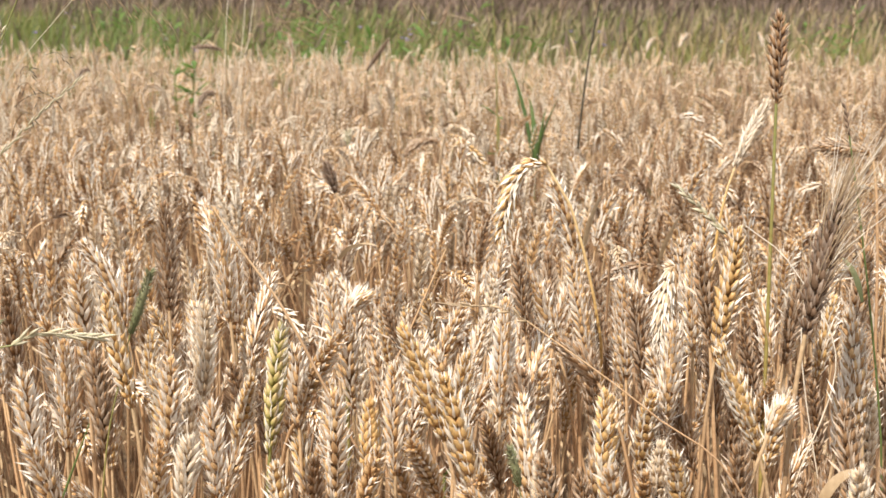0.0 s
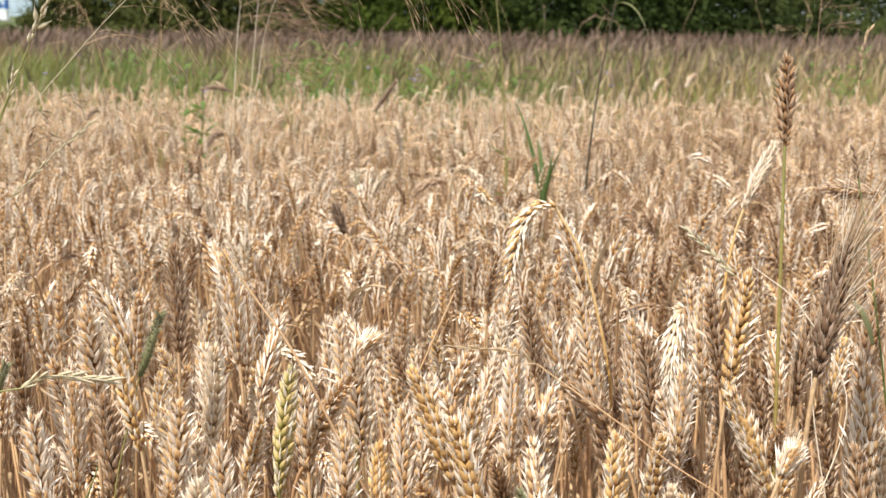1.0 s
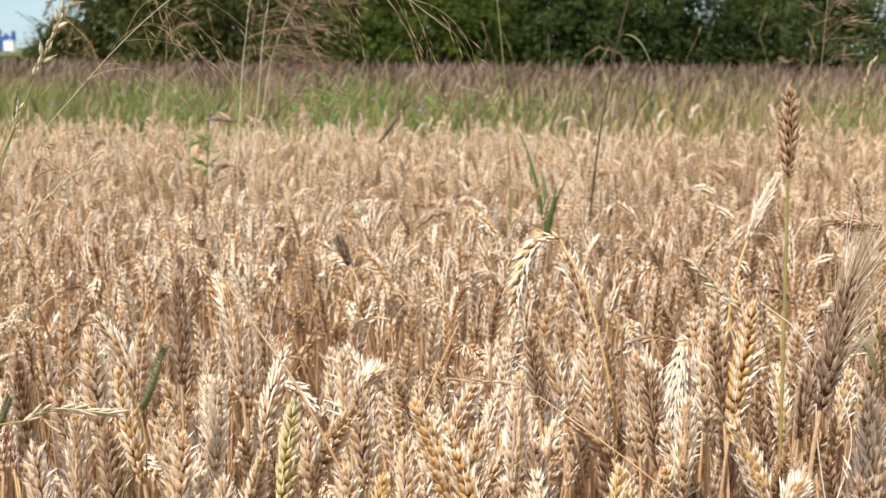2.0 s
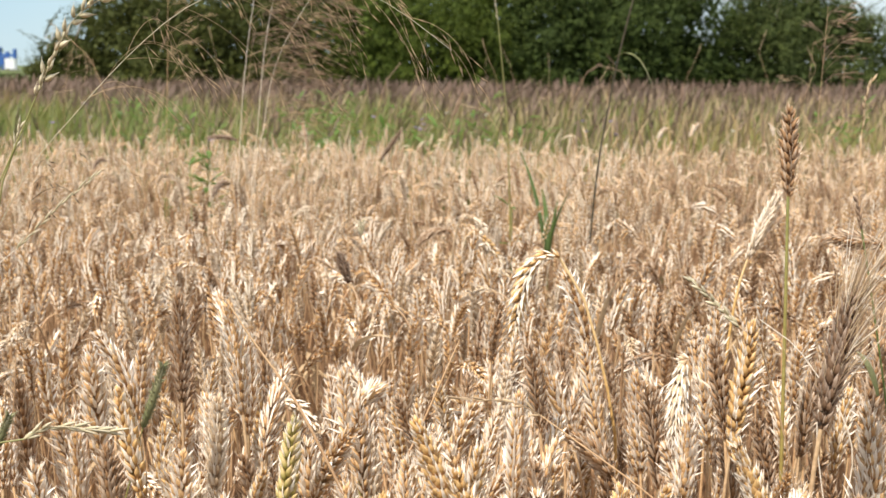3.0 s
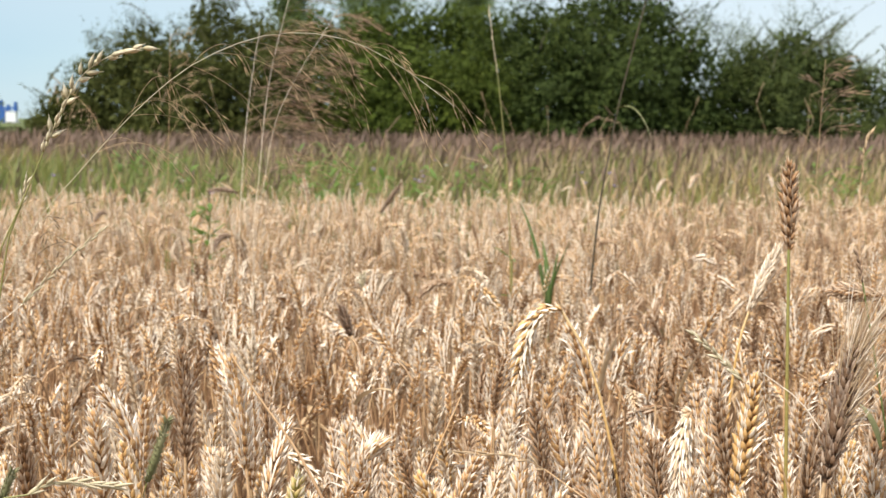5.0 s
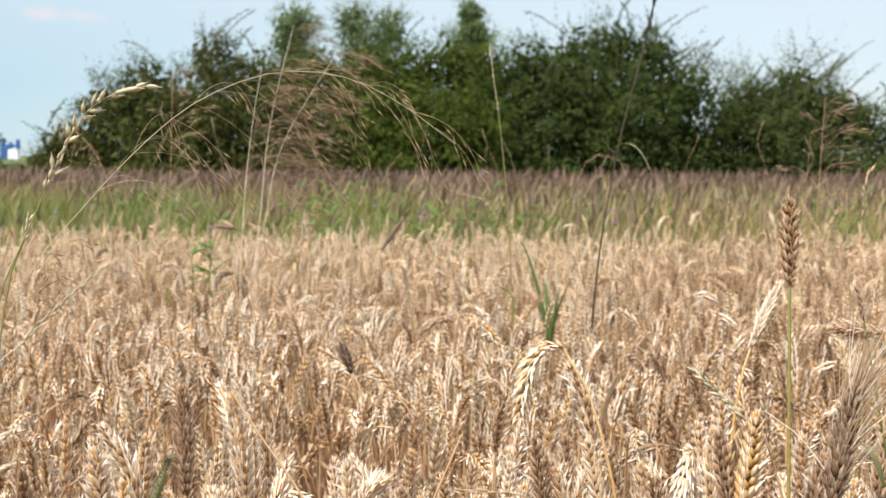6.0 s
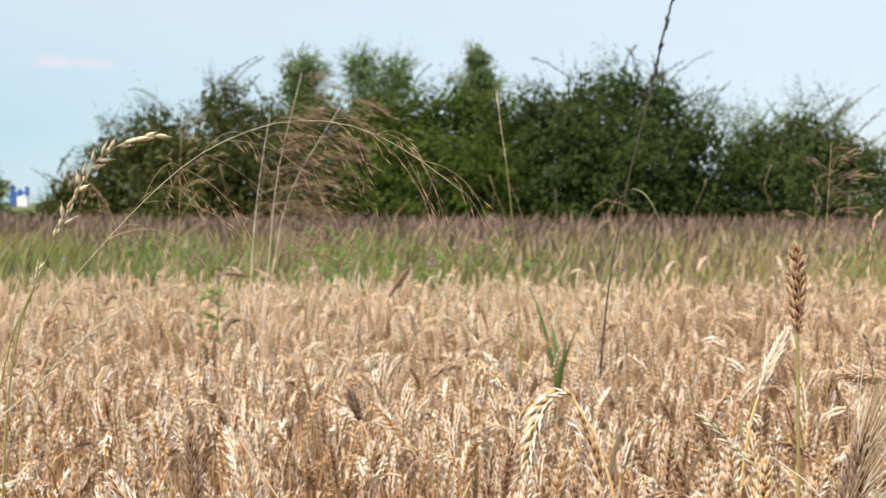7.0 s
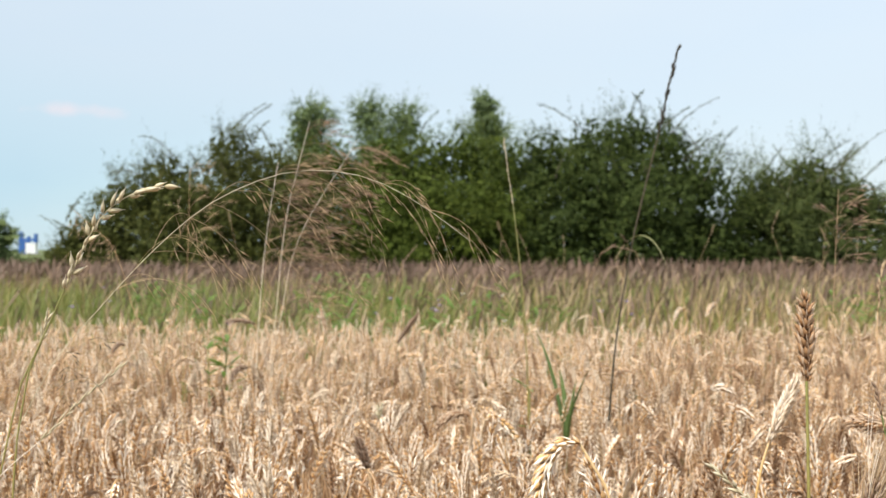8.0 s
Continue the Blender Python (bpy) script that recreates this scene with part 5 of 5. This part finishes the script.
spike_grass("pale green grass head lying across the ears", ((-0.3795, 0.8800, 0.5172), (-0.3401, 0.8800, 0.8623), (-0.2984, 0.8800, 0.9260), (-0.2678, 0.8800, 0.9370)), ((-0.2678, 0.8800, 0.9370), (-0.2486, 0.8800, 0.9456), (-0.2105, 0.8800, 0.9427)), 16, 0.0115, 0.25, STRAW_GREEN, SEED_PALE, 309, plump=0.22)
spike_grass("slim brown ryegrass head on a dark green stem", ((0.3560, 0.9300, 0.0), (0.3470, 0.9300, 0.60), (0.3435, 0.9300, 0.8109), (0.3286, 0.9300, 0.9305), (0.3088, 0.9300, 1.0404), (0.3016, 0.9300, 1.0760)), ((0.3016, 0.9300, 1.0760), (0.3000, 0.9300, 1.0850), (0.2975, 0.9300, 1.0950)), 9, 0.006, 0.25, GREEN_LEAF, SEED_BROWN, 310, r0=0.0014)
spike_grass("slender ryegrass head slanting among the ears", ((0.3424, 1.0200, 0.2958), (0.3043, 1.0200, 0.7655), (0.2618, 1.0200, 0.9602), (0.2402, 1.0200, 0.9894)), ((0.2402, 1.0200, 0.9894), (0.2223, 1.0200, 1.0065), (0.2028, 1.0200, 1.0243)), 13, 0.0085, 0.3, STRAW, SEED_PALE, 311)
spike_grass("brown grass head on a thin stalk", ((0.6608, 1.9000, 0.2639), (0.6247, 1.9000, 0.8557), (0.6102, 1.9000, 1.0179), (0.6100, 1.9000, 1.1044)), ((0.6100, 1.9000, 1.1044), (0.6132, 1.9000, 1.1457), (0.6202, 1.9000, 1.1711)), 10, 0.012, 0.3, STRAW, SEED, 312)
spike_grass("thin bristly grass lying across the ears", ((0.3053, 0.8400, 0.5877), (0.2245, 0.8400, 0.8347), (0.1543, 0.8400, 0.9047), (0.0728, 0.8400, 0.9657)), ((0.0728, 0.8400, 0.9657), (0.0538, 0.8400, 0.9742), (0.0214, 0.8400, 0.9759)), 9, 0.009, 0.35, STRAW, SEED, 313, r0=0.001, plump=0.2)
loose_straw("broken dry straw leaning through the ears", ((-0.0352, 0.9000, 0.8516), (-0.0566, 0.9000, 0.8947), (-0.0888, 0.9000, 0.9589), (-0.1168, 0.9000, 0.9999), (-0.1355, 0.9000, 1.0292)), 0.0011, STRAW, 1)
loose_straw("thin dry straw bent between the ears", ((0.2845, 0.9500, 0.8118), (0.3099, 0.9500, 0.9079), (0.2723, 0.9500, 0.9796), (0.2380, 0.9500, 1.0083)), 0.0006, EAR_PALE, 2)
loose_straw("thin pale straw leaning between the ears", ((0.3395, 1.0200, 0.7170), (0.3037, 1.0200, 0.9243), (0.3631, 1.0200, 0.9607)), 0.0006, EAR_PALE, 3)
loose_straw("dark green thin stalk among the straw", ((-0.2535, 0.9000, 0.7927), (-0.2422, 0.9000, 0.8263), (-0.2232, 0.9000, 0.8759)), 0.0009, GREEN_LEAF, 4)
loose_straw("dry straw crossing the outer row", ((-0.0118, 0.9200, 0.8230), (0.0127, 0.9200, 0.8080), (0.0538, 0.9200, 0.7799)), 0.0012, STRAW, 5)
loose_straw("brown straw leaning in the second row", ((-0.0488, 1.2500, 0.7526), (-0.0163, 1.2500, 0.8205), (0.0312, 1.2500, 0.9309)), 0.0013, STRAW, 6)
blade_plant("curled bleached dry leaf", (0.2609, 0.8000, 0.8549), ((0.010, 1.9, (0.2537, 0.8000, 0.8436), (0.2607, 0.8000, 0.8737), (0.2759, 0.8000, 0.8868), (0.2893, 0.8000, 0.8738)),), DRY_LEAF, "leaf", name="dry_leaf")
blade_plant("narrow green leaf bent among the ears", (0.3330, 0.9700, 0.9480), ((0.0055, 0.4, (0.3330, 0.9700, 0.9480), (0.3290, 0.9700, 0.9680), (0.3210, 0.9700, 0.9780), (0.3144, 0.9700, 0.9819)),), SEED_GREEN, "leaf", name="green_leaf")
panicle_grass("tall dry reed grass with a drooping feathery panicle", ((-0.4677, 3.3000, -0.2712), (-0.4622, 3.3000, 0.7509), (-0.4511, 3.3000, 1.0548), (-0.4318, 3.3000, 1.2481), (-0.4069, 3.3000, 1.4028)), 0.84, 16, 0.13, 9, 0.022, 0.45, EAR_PALE, SEED_BROWN, 321, r0=0.0015, aside=1.0, lift=0.0, sleek=True)
panicle_grass("tall dry reed grass with a drooping feathery panicle", ((-0.4373, 3.3000, -0.2712), (-0.4290, 3.3000, 0.7785), (-0.4097, 3.3000, 1.0548), (-0.3848, 3.3000, 1.2758), (-0.3296, 3.3000, 1.5037)), 0.74, 30, 0.145, 9, 0.022, 0.5, EAR_PALE, SEED_BROWN, 322, r0=0.0015, aside=1.1, lift=-0.1, sleek=True)
panicle_grass("tall dry reed grass with a drooping feathery panicle", ((-0.4433, 3.4000, -0.3154), (-0.4362, 3.4000, 0.7945), (-0.4106, 3.4000, 1.0222), (-0.3650, 3.4000, 1.2214), (-0.2199, 3.4000, 1.4661)), 0.72, 46, 0.135, 9, 0.022, 0.55, EAR_PALE, SEED_BROWN, 323, r0=0.0013, aside=1.1, lift=-0.1, sleek=True)
panicle_grass("thin grass with a nodding one-sided panicle", ((-0.7125, 3.5000, -0.2131), (-0.7418, 3.5000, 0.8122), (-0.8077, 3.5000, 1.0392), (-0.8589, 3.5000, 1.1930), (-0.9615, 3.5000, 1.2926)), 0.88, 10, 0.07, 6, 0.012, 0.7, STRAW, SEED, 324, r0=0.0014, aside=-0.5)
panicle_grass("stiff dry grass with spreading upright branches", ((-0.7333, 3.8000, -0.3330), (-0.7285, 3.8000, 0.8752), (-0.7221, 3.8000, 1.1613), (-0.7158, 3.8000, 1.4156)), 0.84, 13, 0.15, 6, 0.02, 0.3, STRAW, SEED, 325, r0=0.0012, aside=0.5, lift=0.25, sleek=True)
panicle_grass("reddish grass with a loose hanging panicle", ((0.7274, 2.6000, 0.0378), (0.7350, 2.6000, 0.7459), (0.7459, 2.6000, 1.0183), (0.7590, 2.6000, 1.3070)), 0.875, 15, 0.085, 6, 0.018, 0.4, STRAW, SEED_BROWN, 326, r0=0.0012, aside=0.35, sleek=True)
spike_grass("tall grass with a slim pale green spike", ((0.1706, 2.7000, -0.0063), (0.1683, 2.7000, 0.7854), (0.1593, 2.7000, 1.0569), (0.1480, 2.7000, 1.1813), (0.1367, 2.7000, 1.2809)), ((0.1367, 2.7000, 1.2809), (0.1276, 2.7000, 1.3397), (0.1186, 2.7000, 1.4053)), 24, 0.009, 0.2, STRAW_GREEN, SEED_PALE, 327, r0=0.0023, plump=0.28)
spike_grass("tall dark couch grass with a braided dark spike", ((0.3393, 3.2000, -0.2271), (0.3902, 3.2000, 0.7910), (0.4331, 3.2000, 1.1393), (0.4760, 3.2000, 1.3402), (0.5081, 3.2000, 1.4661)), ((0.5081, 3.2000, 1.4661), (0.5295, 3.2000, 1.5679), (0.5537, 3.2000, 1.6644)), 30, 0.017, 0.25, SEED_DARK, SEED_DARK, 328, r0=0.0036, plump=0.42)
blade_plant("pale green blade drooping from the dark couch grass", (0.4364, 3.19, 1.2139), ((0.0065, 0.9, (0.4364, 3.19, 1.2139), (0.4737, 3.19, 1.2407), (0.5059, 3.19, 1.2101), (0.5279, 3.19, 1.1421)),), BLADE_PALE, "leaf", name="grass_leaf")
blade_plant("bleached dry wheat leaf caught among the ears", (0.1913, 1.5000, 0.8689), ((0.010, 0.7, (0.1913, 1.5000, 0.8689), (0.1966, 1.5000, 0.9079), (0.2053, 1.5000, 0.9338), (0.2156, 1.5000, 0.9499)),), DRY_LEAF, "leaf", name="dry_leaf")
blade_plant("bleached dry wheat leaf caught among the ears", (0.2969, 1.6000, 0.8416), ((0.010, 0.7, (0.2969, 1.6000, 0.8416), (0.3057, 1.6000, 0.8765), (0.3154, 1.6000, 0.8904), (0.3248, 1.6000, 0.9098)),), DRY_LEAF, "leaf", name="dry_leaf")
blade_plant("bleached dry wheat leaf caught among the ears", (-0.0725, 1.3000, 0.9091), ((0.010, 0.7, (-0.0725, 1.3000, 0.9091), (-0.0613, 1.3000, 0.9250), (-0.0476, 1.3000, 0.9273), (-0.0349, 1.3000, 0.9229)),), DRY_LEAF, "leaf", name="dry_leaf")
spike_grass("withered plant head with a pale tuft on a yellow stalk", ((-0.1147, 2.6000, 0.1468), (-0.1169, 2.6000, 0.7133), (-0.1213, 2.6000, 0.8004), (-0.1256, 2.6000, 0.8636)), ((-0.1256, 2.6000, 0.8636), (-0.1256, 2.6000, 0.8745), (-0.1256, 2.6000, 0.8897)), 14, 0.011, 0.7, STRAW, SEED_PALE, 331, r0=0.0016)
blade_plant("fresh green grass tuft among the wheat", (0.2715, 3.0000, 0.7405), ((0.01, 0.4, (0.2728, 3.0000, 0.7405), (0.2585, 3.0100, 0.8651), (0.2341, 3.0200, 0.9525), (0.2045, 3.0300, 1.0088)), (0.011, 0.9, (0.2728, 3.0000, 0.7405), (0.2762, 3.0100, 0.8273), (0.3011, 3.0200, 0.8766), (0.3237, 3.0300, 0.9200)), (0.014, 0.1, (0.2728, 3.0000, 0.7531), (0.2724, 3.0100, 0.8147), (0.2695, 3.0200, 0.8766), (0.2577, 3.0300, 0.9200)), (0.009, 0.5, (0.2728, 3.0000, 0.7531), (0.2812, 3.0100, 0.8273), (0.2872, 3.0200, 0.8640), (0.2958, 3.0300, 0.8984)),), GREEN_LEAF, "weed", stem=((0.2715, 3.0000, 0.1125), (0.2715, 3.0000, 0.6149), (0.2715, 3.0000, 0.7657)))
leafy_weed("leafy green weed among the wheat", (-0.7202, 4.2000, 0), 0.912, 71, WEED_LEAF, stems=4, leaves=12, size=0.06, spread=0.05, start=9)
leafy_weed("small green weed among the wheat", (-0.7832, 4.0000, 0), 0.825, 72, WEED_LEAF, stems=2, leaves=7, size=0.034, spread=0.02, start=9)
leafy_weed("small green weed leaning on the grass stem", (0.1859, 2.9000, 0), 0.944, 73, WEED_LEAF, stems=2, leaves=7, size=0.035, spread=0.015, start=9)
leafy_weed("small green weed in the outer rows", (0.0248, 1.2500, 0), 0.753, 74, WEED_LEAF, stems=1, leaves=6, size=0.03, spread=0.01, start=9)


# ---- tall single grasses in the meadow ----
def meadow_stems(count, seed):
    rng = random.Random(seed)
    for k in range(count):
        y = rng.uniform(7.6, 15.0)
        x = rng.uniform(-0.3, 0.36) * y
        h = rng.uniform(0.86, 1.42)
        a = rng.uniform(-0.16, 0.2)
        foot, top = np.array([x, y, 0.0]), np.array([x + a, y, h])
        bow = np.array([x + 0.1 * a, y, h * 0.7])
        ln = rng.uniform(0.07, 0.15)
        d = unit1(top - bow + np.array([rng.uniform(-0.2, 0.3), 0, -rng.choice([0, 0, 0.25]) * h]))
        spike_grass(rng.choice(("dry pale grass head above the meadow", "brown grass spike above the meadow")),
                    (foot, bow, top), (top, top + d * ln * 0.6, top + d * ln), 18, 0.016, 0.2, STRAW, rng.choice((SEED, SEED_BROWN, SEED_BROWN, SEED)), seed + k, 0.0020, 0.24)


meadow_stems(46, 400)


leafy_weed("bushy green weed at the meadow's edge", (-1.62, 9.6, 0), 0.86, 61, WEED_LEAF, start=6)
leafy_weed("bushy green weed at the meadow's edge", (0.66, 9.2, 0), 0.86, 62, WEED_LEAF, start=6)
leafy_weed("tall green weed at the meadow's edge", (2.72, 8.9, 0), 0.98, 63, WEED_LEAF, start=6)
leafy_weed("tall green weed in the meadow", (-2.2, 11.0, 0), 0.92, 64, WEED_LEAF, start=6)


def meadow_weeds(count, seed):
    rng = random.Random(seed)
    for k in range(count):
        y = rng.uniform(7.5, 12.5)
        leafy_weed("fresh green leafy weed in the meadow", (y * rng.choice((rng.gauss(-0.06, 0.05), rng.uniform(-0.28, 0.32))), y, 0), rng.uniform(0.72, 0.98), seed + k, WEED_LEAF, stems=3, leaves=11, size=rng.uniform(0.07, 0.12), spread=0.15, start=7)


meadow_weeds(24, 900)


def wild_flower(label, x, y, h, mat, seed):
    """A thin stem with a small head of petals."""
    rng = random.Random(seed)
    root = tagged(new("wild_flower"), label, "flower")
    root.location = (x, y, 0)
    top = np.array([rng.uniform(-0.05, 0.05), 0, h])
    part("stem", mesh_of("stem", tube(bezier([(0, 0, 0), top * (0, 0, 0.6), top], 6), [0.002, 0.0012], 4), STRAW_GREEN), root)
    for k in range(9):
        a = 6.283 * k / 9 + rng.uniform(-0.2, 0.2)
        d = np.array([math.cos(a), math.sin(a), rng.uniform(0.2, 0.9)]) * rng.uniform(0.014, 0.02)
        part("petal", mesh_of("petal", ribbon(bezier([top, top + d * 0.6, top + d], 4), [0.004, 0.010, 0.006], a + 1.57, rng.random()), mat), root)


def wild_flowers(count, seed):
    rng = random.Random(seed)
    for k in range(count):
        y = rng.uniform(7.7, 11.5)
        white = k % 4 == 0
        wild_flower("white meadow flower on a thin stem" if white else "lilac meadow flower on a thin stem", rng.uniform(-0.27, 0.25) * y, y,
                    rng.uniform(0.72, 0.88), PETAL_WHITE if white else PETAL, seed + k)


wild_flowers(22, 800)


# ---- far off: a blue and white farm machine beside the field ----
def box_soup(x0, x1, y0, y1, z0, z1):
    bm = bmesh.new()
    bmesh.ops.create_cube(bm, size=1.0, matrix=Matrix.Translation(((x0 + x1) / 2, (y0 + y1) / 2, (z0 + z1) / 2)) @ Matrix.Diagonal((x1 - x0, y1 - y0, z1 - z0, 1)))
    bmesh.ops.bevel(bm, geom=list(bm.edges), offset=0.06, segments=2, affect="EDGES")
    bmesh.ops.triangulate(bm, faces=list(bm.faces))
    bm.verts.ensure_lookup_table()
    v = np.array([q.co[:] for q in bm.verts])
    f = np.array([[q.index for q in p.verts] for p in bm.faces])
    bm.free()
    return v, f, np.zeros((len(v), 2))


def far_plant(x, y):
    root = tagged(new("silo_unit"), "far blue steel silo frame with a white cabin", "silo")
    root.location = (x, y, 0)
    for nm, s, m in (("cabin", (-0.6, 1.6, -1, 1, 0.2, 2.5), WHITE_PAINT), ("frame", (-2.2, -0.7, -1, 1, 0.2, 2.9), BLUE_PAINT),
                     ("column", (-2.2, -1.5, -0.6, 0.6, 2.9, 5.0), BLUE_PAINT), ("column", (1.1, 1.7, -0.6, 0.6, 2.5, 4.6), BLUE_PAINT),
                     ("column", (-0.5, 0.1, -0.6, 0.6, 2.5, 4.0), BLUE_PAINT), ("beam", (-2.3, 1.8, -0.5, 0.5, 2.96, 3.5), BLUE_PAINT),
                     ("foot", (-2.4, 2.4, -1.2, 1.2, 0.0, 0.22), FAR_ROOF)):
        part(nm, mesh_of(nm, box_soup(*s), m, False), root)


far_plant(-91.5, 300.0)
